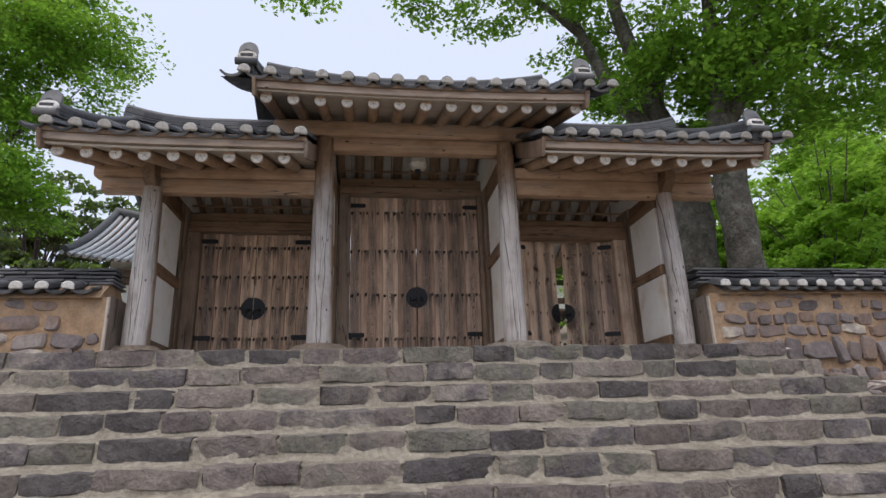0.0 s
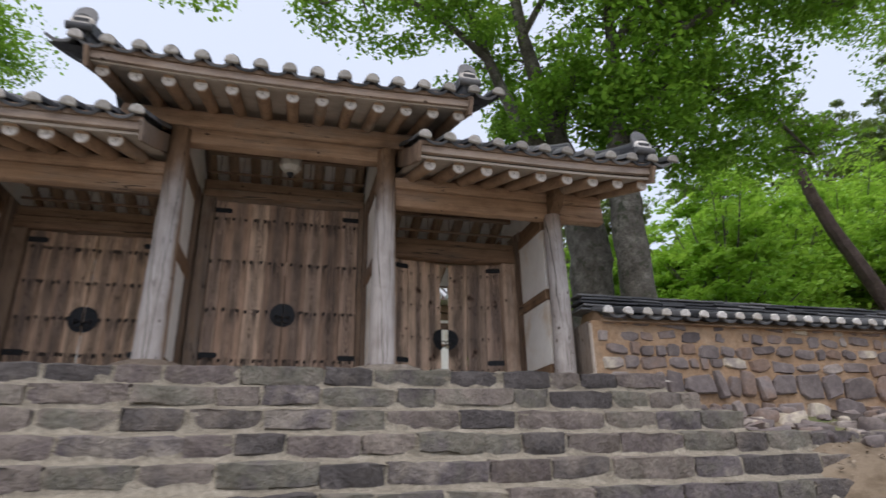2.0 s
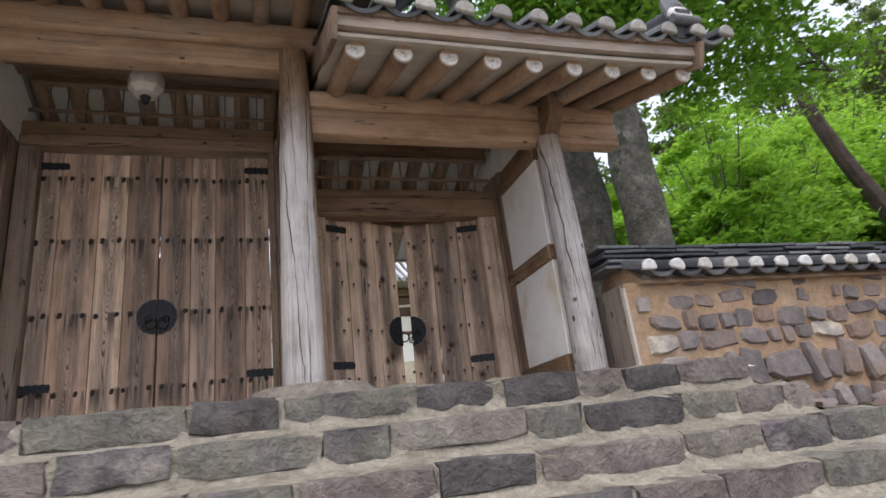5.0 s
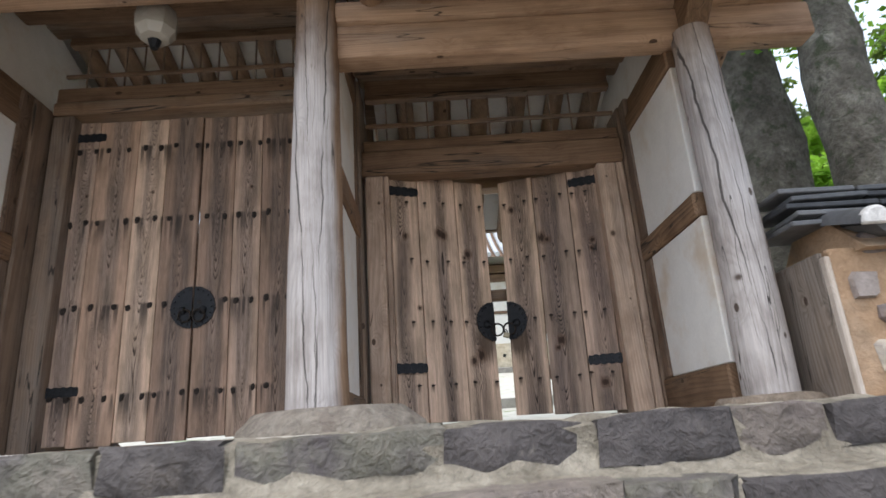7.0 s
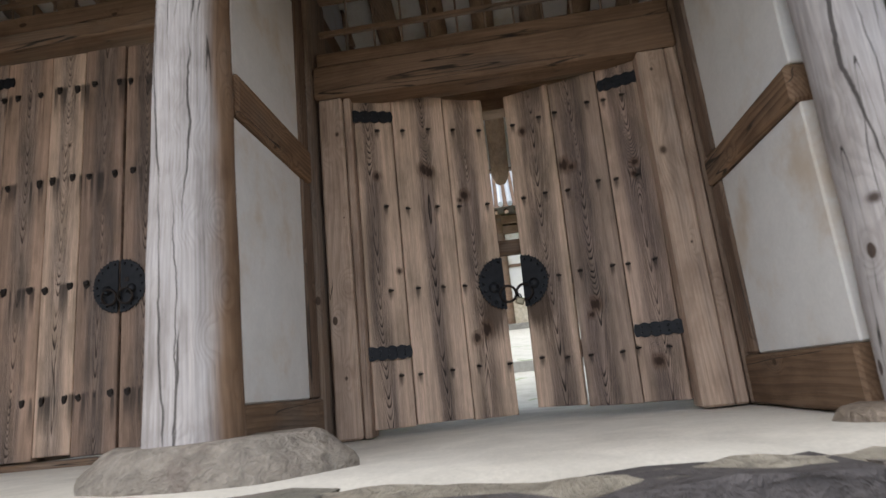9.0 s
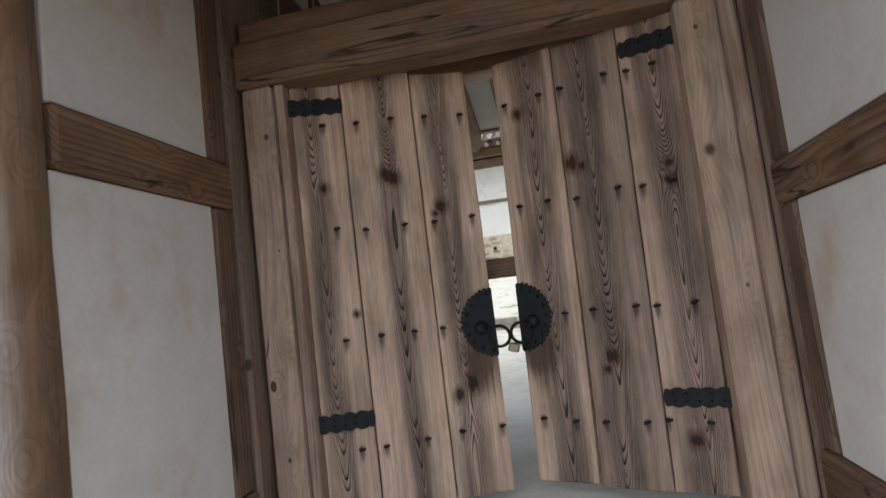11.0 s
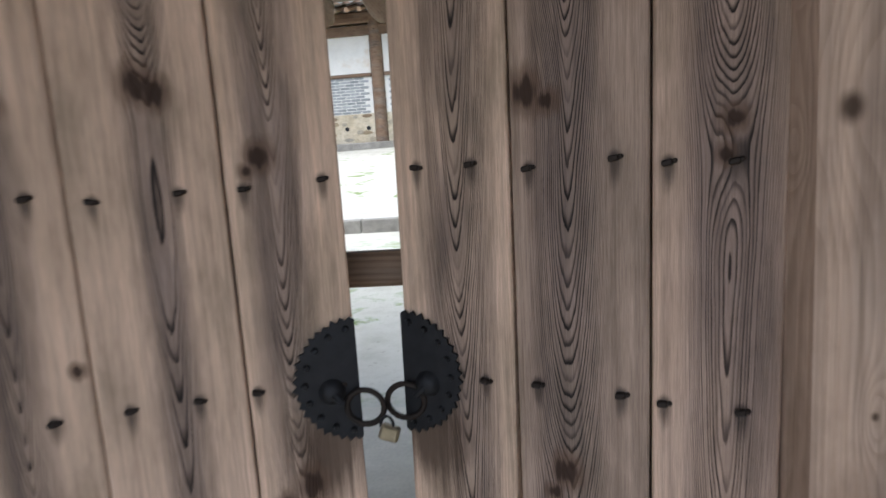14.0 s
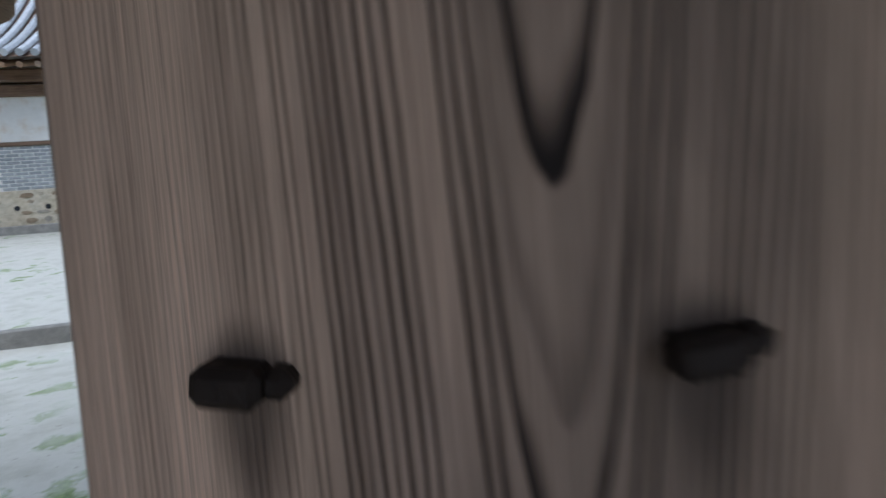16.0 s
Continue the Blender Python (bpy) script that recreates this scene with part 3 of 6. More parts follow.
def stone_data(w, d, h, rng, cham=0.035, jit=0.02):
    """A rough block: chamfered box with uneven corners, centred on x and z, its front face at y = 0."""
    v, idx = [], {}
    for sx in (-1, 1):
        for sy in (0, 1):
            for sz in (-1, 1):
                c = Vector((sx * w / 2, sy * d, sz * h / 2)) + Vector((rng.uniform(-jit, jit) * 1.4, rng.uniform(-jit, jit) * 0.8, rng.uniform(-jit, jit)))
                e = cham * rng.uniform(0.6, 1.4)
                inward = Vector((-sx, 1 if sy == 0 else -1, -sz)) * e
                for a in range(3):
                    q = c + inward
                    q[a] = c[a]
                    idx[(sx, sy, sz, a)] = len(v)
                    v.append(q)
    f = []
    for a in range(3):
        b, c = (a + 1) % 3, (a + 2) % 3
        lo = (-1, 0, -1)
        for s in (lo[a], 1):
            quad = []
            for sb, sc in ((0, 0), (1, 0), (1, 1), (0, 1)):
                key = [0, 0, 0]
                key[a], key[b], key[c] = s, (lo[b], 1)[sb], (lo[c], 1)[sc]
                quad.append(idx[(*key, a)])
            f.append(quad)
        for sb in (lo[b], 1):
            for sc in (lo[c], 1):
                k0, k1 = [0, 0, 0], [0, 0, 0]
                k0[a], k1[a] = lo[a], 1
                k0[b] = k1[b] = sb
                k0[c] = k1[c] = sc
                f.append([idx[(*k0, b)], idx[(*k1, b)], idx[(*k1, c)], idx[(*k0, c)]])
    for sx in (-1, 1):
        for sy in (0, 1):
            for sz in (-1, 1):
                f.append([idx[(sx, sy, sz, a)] for a in range(3)])
    mb = MB().add(v, f)
    return mb.data("stone", 0.0, 50.0)


def step_data(w, d, h, rng):
    """A roughly dressed step stone: uneven rounded sections along its length, front at y = 0."""
    n = max(3, min(7, round(w / 0.13)))
    v, sec = [], [(0.004, -0.42), (0.014, -0.485), (0.06, -0.5), (d, -0.5), (d, 0.5), (0.05, 0.5), (0.010, 0.485), (0.0, 0.42)]
    for i in range(n + 1):
        end = i in (0, n)
        x = -w / 2 + w * i / n + (rng.uniform(-0.02, 0.02) if not end else 0)
        k = 0.95 if end else 1.0
        for j, (y, z) in enumerate(sec):
            lean = rng.uniform(-0.018, 0.018) if end else 0
            v.append((x + lean, y + rng.uniform(-0.013, 0.014) + (0.014 if end else 0), z * h * k + rng.uniform(-0.013, 0.012)))
    f = [(i * 8 + j, i * 8 + (j + 1) % 8, (i + 1) * 8 + (j + 1) % 8, (i + 1) * 8 + j) for i in range(n) for j in range(8)]
    f += [tuple(range(8)), tuple(range(n * 8 + 7, n * 8 - 1, -1))]
    return MB().add(v, f).data("stone", 0.0, 42.0)


def rubble_data(w, h, rng):
    """A broken fieldstone set in a wall: angular outline with knocked corners and a nearly flat, tilted face towards -y."""
    out = []
    for cx, cz in ((-1, -1), (1, -1), (1, 1), (-1, 1)):
        px, pz = cx * (1 - rng.uniform(0.0, 0.16)), cz * (1 - rng.uniform(0.0, 0.20))
        if rng.random() < 0.8:
            a, b = rng.uniform(0.15, 0.62), rng.uniform(0.15, 0.62)
            two = [(px - cx * a, pz), (px, pz - cz * b)]
            out += two
        else:
            out.append((px, pz))
    out.sort(key=lambda q: math.atan2(q[1], q[0]))
    n = len(out)
    tx, tz = rng.uniform(-0.05, 0.05), rng.uniform(-0.07, 0.07)

    def rim(k, y, tilt):
        return [(px * k * w / 2, y + tilt * (px * w / 2 * tx * 2 + pz * h / 2 * tz * 2), pz * k * h / 2) for px, pz in out]
    v = rim(0.97, 0.12, 0) + rim(1.0, 0.020, 0.5) + [(x, y + rng.uniform(-0.006, 0.006), z) for x, y, z in rim(1 - min(0.16, 0.018 / min(w, h) * 2), -0.006, 1)]
    v.append((rng.uniform(-0.15, 0.15) * w, -0.010 + rng.uniform(-0.009, 0.008), rng.uniform(-0.15, 0.15) * h))
    f = []
    for k in (0, n):
        f += [(k + i, k + (i + 1) % n, k + n + (i + 1) % n, k + n + i) for i in range(n)]
    f += [(2 * n + i, 2 * n + (i + 1) % n, 3 * n) for i in range(n)]
    return MB().add(v, f).data("stone", 0.0, 28.0)


def swept(mb, path, profile, closed=True):
    """Sweeps a profile of (across, up) points along a path in a plane of constant x or y; across is the level direction off the path."""
    pts = [Vector(p) for p in path]
    n, base = len(profile), len(mb.v)
    for i, p in enumerate(pts):
        d = (pts[min(i + 1, len(pts) - 1)] - pts[max(i - 1, 0)]).normalized()
        across = d.cross(Vector((0, 0, 1))).normalized()
        up = across.cross(d).normalized()
        mb.v += [tuple(p + across * a + up * b) for a, b in profile]
    for i in range(len(pts) - 1):
        for k in range(n if closed else n - 1):
            a, b = base + i * n + k, base + i * n + (k + 1) % n
            mb.f.append((a, b, b + n, a + n))
    if closed:
        mb.f.append(tuple(base + k for k in range(n)))
        mb.f.append(tuple(base + (len(pts) - 1) * n + k for k in reversed(range(n))))
    return mb

# ---- ground ----
def smooth(a, b, v):
    s = min(1.0, max(0.0, (v - a) / (b - a)))
    return s * s * (3 - 2 * s)


def lerp(pts, v):
    for (a, za), (b, zb) in zip(pts, pts[1:]):
        if v <= b:
            return za + (zb - za) * max(0.0, v - a) / (b - a)
    return pts[-1][1]


def height(x, y):
    z = lerp([(2.0, 0.40), (5.6, 0.85), (7.7, 2.35), (8.1, 2.80), (12.0, 2.83), (16.9, 3.18), (17.15, 3.40), (26.0, 4.72), (60.0, 9.0), (300.0, 40.0)], y)
    bank = lerp([(1.0, 0.40), (5.4, 1.55), (7.6, 2.32), (8.2, 2.45), (8.4, 2.85)], y)
    if y < 8.4:
        z += (bank - z) * smooth(5.3, 6.4, x)
    side = max(0.0, x - 9.5) * smooth(8.0, 11.0, y)
    z += 0.30 * min(side, 60) + 0.012 * max(0.0, side - 6) ** 1.5
    left = max(0.0, -9.5 - x) * smooth(8.0, 12.0, y)
    z += 0.12 * min(left, 60)
    return z + 0.05 * noise.noise((x * 0.35, y * 0.35, 0)) * smooth(0.5, 2.0, abs(y - 9.5))


def axis_steps(lo, hi, fine0, fine1, step):
    a = list(np.arange(fine0, fine1, step))
    out, d = [fine1], step
    while out[-1] < hi:
        d *= 1.3
        out.append(out[-1] + d)
    pre, d = [fine0], step
    while pre[-1] > lo:
        d *= 1.3
        pre.append(pre[-1] - d)
    return pre[:0:-1] + a + out


gx, gy = axis_steps(-400, 400, -12, 20, 0.4), axis_steps(-300, 500, 0, 30, 0.3)
mb = MB()
mb.v = [(x, y, height(x, y)) for y in gy for x in gx]
nx = len(gx)
mb.f = [(j * nx + i, j * nx + i + 1, (j + 1) * nx + i + 1, (j + 1) * nx + i) for j in range(len(gy) - 1) for i in range(nx - 1)]
alone("ground", mb, GROUND, "pale sandy ground with grass tufts and leaf litter", "ground", kind="structure", smooth=80)

# ---- steps ----
STEPS = [(7.60 - 0.29 * k, 2.85 - 0.235 * k) for k in range(8)] + [(5.57 - 0.62 * k, 1.205 - 0.145 * k) for k in range(1, 6)]
ENDS = [5.12, 5.32, 5.62] + [7.6] * 12
steps = thing("stone_steps", (0, 6, 0.4), "broad flight of rough stone steps with sandy mortar", "steps", kind="structure")
mb = MB()
xs = list(np.arange(-6.2, 8.0, 0.06))
prof = []
for k, (y, z) in enumerate(STEPS):
    below = STEPS[k + 1] if k + 1 < len(STEPS) else (y - 0.6, 0.38)
    prof += [(y + 0.19, z + 0.008, k), (y + 0.09, z - 0.006, k), (y + 0.034, z - 0.02, k), (y + 0.032, z - 0.07, k), (y + 0.030, z - 0.13, k), (y + 0.012, below[1] + 0.05, k), (y - 0.035, below[1] + 0.022, k), (y - 0.085, below[1] + 0.006, k)]
base = len(prof)
for i, x in enumerate(xs):
    for j, (y, z, k) in enumerate(prof):
        n1 = noise.noise((x * 2.1, j * 3.7, 1.0)) * 0.020 + noise.noise((x * 6.0, j * 2.9, 5.0)) * 0.022 + noise.noise((x * 15.0, j * 1.9, 8.0)) * 0.010
        mb.v.append((min(x, ENDS[k]), y + n1 * 0.8, z + n1))
mb.f = [(i * base + j, i * base + j + 1, (i + 1) * base + j + 1, (i + 1) * base + j) for i in range(len(xs) - 1) for j in range(base - 1)]
part("mortar_bed", mb, MORTAR, steps, "pale sandy mortar", smooth=60)

# ---- terrace ----
mb = MB()
for i, x in enumerate(xs):
    for y in np.arange(7.63, 11.5, 0.25):
        mb.v.append((x, y + 0.05, (2.858 if y > 7.7 else 2.78) + 0.012 * noise.noise((x * 1.3, y * 1.3, 3.0))))
ny = len(np.arange(7.63, 11.5, 0.25))
mb.f = [(i * ny + j, i * ny + j + 1, (i + 1) * ny + j + 1, (i + 1) * ny + j) for i in range(len(xs) - 1) if xs[i] < 5.2 for j in range(ny - 1)]
alone("floor", mb, SAND, "packed pale sand floor of the gate terrace", "floor", kind="structure", smooth=80)

# ---- gate timber frame ----
COLS = (-2.94, -0.73, 1.83, 4.19)
SIDE = {"L": dict(low=(5.02, 5.22), up=(5.225, 5.41)), "R": dict(low=(5.085, 5.325), up=(5.33, 5.505))}
frame_ob = thing("gate_frame", (0.6, 9.5, 2.86), "weathered pine post-and-beam frame of a three-bay gate", "gate frame")
rng = random.Random(5)


def column(x, y, top, mat, r0=0.165, r1=0.118):
    foot = 2.905 if x > 4 else 2.985
    zs = [foot + (top - foot) * i / 14 for i in range(15)]
    dx, dy = rng.uniform(-0.012, 0.012), rng.uniform(-0.01, 0.01)
    pts = [(x + dx * math.sin(z * 2.1), y + dy * math.sin(z * 1.7 + x), z) for z in zs]
    rad = [(r0 + (r1 - r0) * (i / 14) ** 1.15) * (1 + 0.012 * math.sin(i * 1.9 + x)) for i in range(15)]
    return part("column", MB().tube(pts, rad, 22, wob=0.006, rng=rng), mat, frame_ob, smooth=60)


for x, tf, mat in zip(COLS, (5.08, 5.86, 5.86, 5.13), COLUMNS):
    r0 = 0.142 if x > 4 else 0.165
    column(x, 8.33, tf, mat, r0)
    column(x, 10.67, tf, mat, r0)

for i, x in enumerate(COLS):
    for y in (8.33, 10.67):
        w = (0.66, 0.78, 0.98, 0.60)[i]
        lift = 0.08 if i == 3 else 0.0
        pts = [(w / 2 * (1 + rng.uniform(-0.12, 0.1)) * math.cos(a), 0.30 * (1 + rng.uniform(-0.15, 0.1)) * math.sin(a)) for a in np.arange(0, 6.2, 0.48)]
        m = Matrix.Translation((x + (0.06 if i == 2 else 0), y + 0.02, 0))
        top = [(a * rng.uniform(0.70, 0.86), c * rng.uniform(0.72, 0.86)) for a, c in pts]
        n = len(pts)
        b = MB().add([m @ Vector((a, c, z - lift + (rng.uniform(-0.02, 0.01) if z > 2.9 and abs(a) > 0.2 else 0))) for ring, z in ((pts, 2.80), (pts, 2.895), (top, 2.987)) for a, c in ring],
                     [(k * n + i, k * n + (i + 1) % n, k * n + n + (i + 1) % n, k * n + n + i) for k in (0, 1) for i in range(n)] + [tuple(range(2 * n, 3 * n))])
        alone("base_stone", b, SANDSTONE, "rough natural base stone under a gate column", "base stone", "column base stones", bevel=0.014)


def beam(name, x0, x1, y, z0, z1, d=0.2, mat=BEAM, rounded=0.02, label=""):
    return part(name, MB().box(x0, x1, y - d / 2, y + d / 2, z0, z1), mat, frame_ob, label, bevel=rounded, seg=2)


for y in (8.40, 10.60):
    beam("tie_beam", -3.60, -0.84, y, *SIDE["L"]["low"], 0.17)
    beam("purlin", -3.72, -0.83, y, *SIDE["L"]["up"], 0.22, rounded=0.05)
    beam("tie_beam", 1.93, 4.98, y, *SIDE["R"]["low"], 0.17)
    beam("purlin", 1.92, 4.98, y, *SIDE["R"]["up"], 0.22, rounded=0.05)
    beam("tie_beam", -0.78, 1.88, y, 5.70, 5.905, 0.18)
    beam("purlin", -1.46, 2.64, y, 5.909, 6.165, 0.24, rounded=0.06)
    for x, z0, z1 in ((-2.94, 5.06, 5.415), (4.19, 5.12, 5.51)):
        part("bracket_block", MB().prism([(y - 0.34, z1 - 0.22), (y - 0.27, z1 - 0.30), (y - 0.12, z0 - 0.02), (y + 0.13, z0 - 0.02), (y + 0.13, z1), (y - 0.34, z1)],
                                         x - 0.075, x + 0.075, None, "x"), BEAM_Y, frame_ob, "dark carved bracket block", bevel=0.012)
for x in COLS:
    side = "L" if x < 0.5 else "R"
    z0 = 5.05 if x in (COLS[0], COLS[3]) else 5.42
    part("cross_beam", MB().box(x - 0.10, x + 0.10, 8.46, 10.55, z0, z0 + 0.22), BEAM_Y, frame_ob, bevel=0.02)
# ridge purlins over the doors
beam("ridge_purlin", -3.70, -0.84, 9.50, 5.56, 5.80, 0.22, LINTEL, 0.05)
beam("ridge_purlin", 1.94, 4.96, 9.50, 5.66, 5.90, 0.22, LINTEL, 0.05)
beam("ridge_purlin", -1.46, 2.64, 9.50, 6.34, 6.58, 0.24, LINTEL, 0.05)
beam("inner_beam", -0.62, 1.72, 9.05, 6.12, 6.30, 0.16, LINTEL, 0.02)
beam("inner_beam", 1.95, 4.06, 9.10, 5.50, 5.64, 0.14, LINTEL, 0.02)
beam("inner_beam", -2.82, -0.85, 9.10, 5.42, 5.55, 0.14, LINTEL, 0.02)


# ---- wing walls between the columns and the door plane ----
def wing_wall(name, x, t, top, rail, post, stop):
    """Panels of plaster between rails that run over a thin post up to the door frame; post is where it starts, stop where the frame does."""
    w = thing(name, (x, 9, 2.86), "white plastered timber-framed wing wall of the gate", "wall", kind="structure")
    z0, z1 = rail
    for y0, y1, ya, yb in ((8.44, post, 8.44, stop), (9.72, 10.54, 9.72, 10.54)):
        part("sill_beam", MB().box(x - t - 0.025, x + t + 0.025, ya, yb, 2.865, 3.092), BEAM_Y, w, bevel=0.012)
        part("plaster_panel", MB().box(x - t, x + t, y0 + 0.002, y1 - 0.002, 3.094, z0 - 0.002), PLASTER, w, "off-white lime plaster", bevel=0.006)
        part("rail", MB().box(x - t - 0.024, x + t + 0.024, ya, yb, z0, z1), RAILWOOD, w, "knotty brown rail", bevel=0.014)
        part("plaster_panel", MB().box(x - t, x + t, y0 + 0.002, y1 - 0.002, z1 + 0.002, top - 0.002), PLASTER, w, "off-white lime plaster", bevel=0.006)
        part("top_rail", MB().box(x - t - 0.02, x + t + 0.02, y0, y1, top, top + 0.13), BEAM_Y, w, bevel=0.012)
    for za, zb in ((3.094, z0 - 0.002), (z1 + 0.002, top + 0.30)):
        part("post", MB().box(x - t - 0.012, x + t + 0.012, post, stop, za, zb), SPLITPOST, w, "dark split post", bevel=0.012)
    part("door_post", MB().box(x - t - 0.03, x + t + 0.03, stop + 0.002, 9.715, 2.865, top + 0.30), POST, w, bevel=0.014)
    return w


wing_wall("wall_west", COLS[0], 0.115, 4.92, (3.93, 4.09), 9.20, 9.33)
wing_wall("wall_centre_west", COLS[1], 0.105, 5.30, (4.24, 4.43), 9.20, 9.33)
wing_wall("wall_centre_east", COLS[2], 0.105, 5.30, (4.24, 4.43), 9.20, 9.33)
wing_wall("wall_east", COLS[3], 0.125, 4.97, (3.955, 4.105), 9.295, 9.425)
for x, zb, zt in ((COLS[0], 5.28, 5.62), (COLS[3], 5.28, 5.70), (COLS[1], 5.65, 6.30), (COLS[2], 5.65, 6.30)):
    poly = [(8.46, zb), (10.54, zb), (10.54, zt - 0.25), (9.5, zt + 0.12), (8.46, zt - 0.25)]
    part("gable_panel", MB().prism(poly, x - 0.06, x + 0.06, None, "x"), PLASTER, frame_ob, "grubby plastered gable panel")


# ---- doors ----
PALE, CORE, INK = (0.80, 0.625, 0.495), (0.33, 0.262, 0.225), (0.024, 0.017, 0.014)
SOFTINK = (0.085, 0.058, 0.044)


def spots(nails, rows, seed):
    """Where the nails of a leaf sit: x, z and turn."""
    r = random.Random(seed)
    return [(x + (0 if z == rows[1] else r.uniform(-0.02, 0.02)), z + r.uniform(-0.008, 0.008) - (0.0105 if z == rows[1] else 0), r.uniform(-12, 12)) for z in rows for x in nails]


def knotty(name, edges, i, knots, nails, belly=0.0, half=0.07, tone=1.0, smears=()):
    """The material of one plank of a leaf, its knots given from the leaf's left edge."""
    cx = (edges[i] + edges[i + 1]) / 2
    return plank_wood(name, tuple(min(tone, 1.0) * c for c in PALE), tuple(tone * c for c in CORE), INK, [(x - cx, z, 1.6 * q) for x, z, q in knots], (), belly=belly, half=half, seed=3.7 * i, smears=[(x - cx, z, a, b) for x, z, a, b in smears], marks=[(x - cx, z) for x, z, _ in nails if edges[i] - 0.01 < x < edges[i + 1] + 0.01])


def nail_data():
    b = MB().box(-0.012, 0.009, -0.012, 0.008, -0.0065, 0.006).box(0.007, 0.017, -0.007, 0.008, -0.004, 0.0055)
    return b.data("nail", 0.003)


NAIL = nail_data()


def scaled_nail():
    """A square nail head on a ragged scab of rust."""
    r = random.Random(4)
    scab = []
    for i in range(11):
        a = 2 * math.pi * i / 11
        q = r.uniform(0.012, 0.020)
        scab.append((q * math.cos(a), q * math.sin(a) * 1.25 - (0.006 if math.sin(a) < 0 else 0)))
    return MB().box(-0.013, 0.013, -0.014, 0.008, -0.010, 0.010).prism(scab, -0.0015, 0.002).data("nail", 0.002)


RUSTNAIL = scaled_nail()


def hinge_data(n=9):
    top = []
    for i in range(49):
        s = i / 48
        h = 0.029 + 0.010 * abs(math.sin(s * math.pi * n / 2))
        if s > 0.93:
            h *= max(0.15, math.sqrt(max(0.0, 1 - ((s - 0.93) / 0.07) ** 2)))
        top.append((s * 0.25, h))
    b = MB().prism(top + [(a, -c) for a, c in reversed(top)], -0.007, 0.0)
    for i in range(n // 2 + 1):
        for s in (-1, 1):
            b.tube([(0.03 + i * 0.045, -0.006, s * 0.014), (0.03 + i * 0.045, -0.013, s * 0.014)], [0.007, 0.004], 6)
    return b.data("hinge", 0.0, 40)


HINGE = hinge_data()


def plate_data(r, side, teeth=22):
    """Half of a serrated round lock plate; side -1 is its left half."""
    pts = []
    for i in range(teeth * 2 + 1):
        a = math.pi / 2 + math.pi * i / (teeth * 2)
        q = r * ((1.0, 0.985, 1.012)[i % 3] if i % 2 else 0.935)
        pts.append((-side * q * math.cos(a), q * math.sin(a)))
    b = MB().prism(pts, -0.008, 0.0)
    for i in range(9):
        a = math.pi / 2 + math.pi * (i + 0.5) / 9
        c = (-side * 0.82 * r * math.cos(a), 0.82 * r * math.sin(a))
        b.tube([(c[0], -0.007, c[1]), (c[0], -0.016, c[1])], [0.010, 0.005], 7)
    c = (side * 0.42 * r, -0.15 * r)
    b.tube([(c[0], -0.006, c[1]), (c[0], -0.022, c[1]), (c[0], -0.03, c[1])], [0.034, 0.026, 0.012], 14)
    b.tube([(c[0], -0.02, c[1]), (c[0] - side * 0.012, -0.034, c[1] - 0.014), (c[0] - side * 0.022, -0.034, c[1] - 0.024)], [0.010, 0.009, 0.007], 8)
    return b.data("lock_plate", 0.0, 40)


def ring_data(r, t=0.0075):
    return MB().tube([(r * math.cos(a), 0, r * math.sin(a)) for a in np.arange(0, 6.5, 0.3)], [t] * 22, 8).data("ring", 0, 60)


RING = ring_data(0.046)


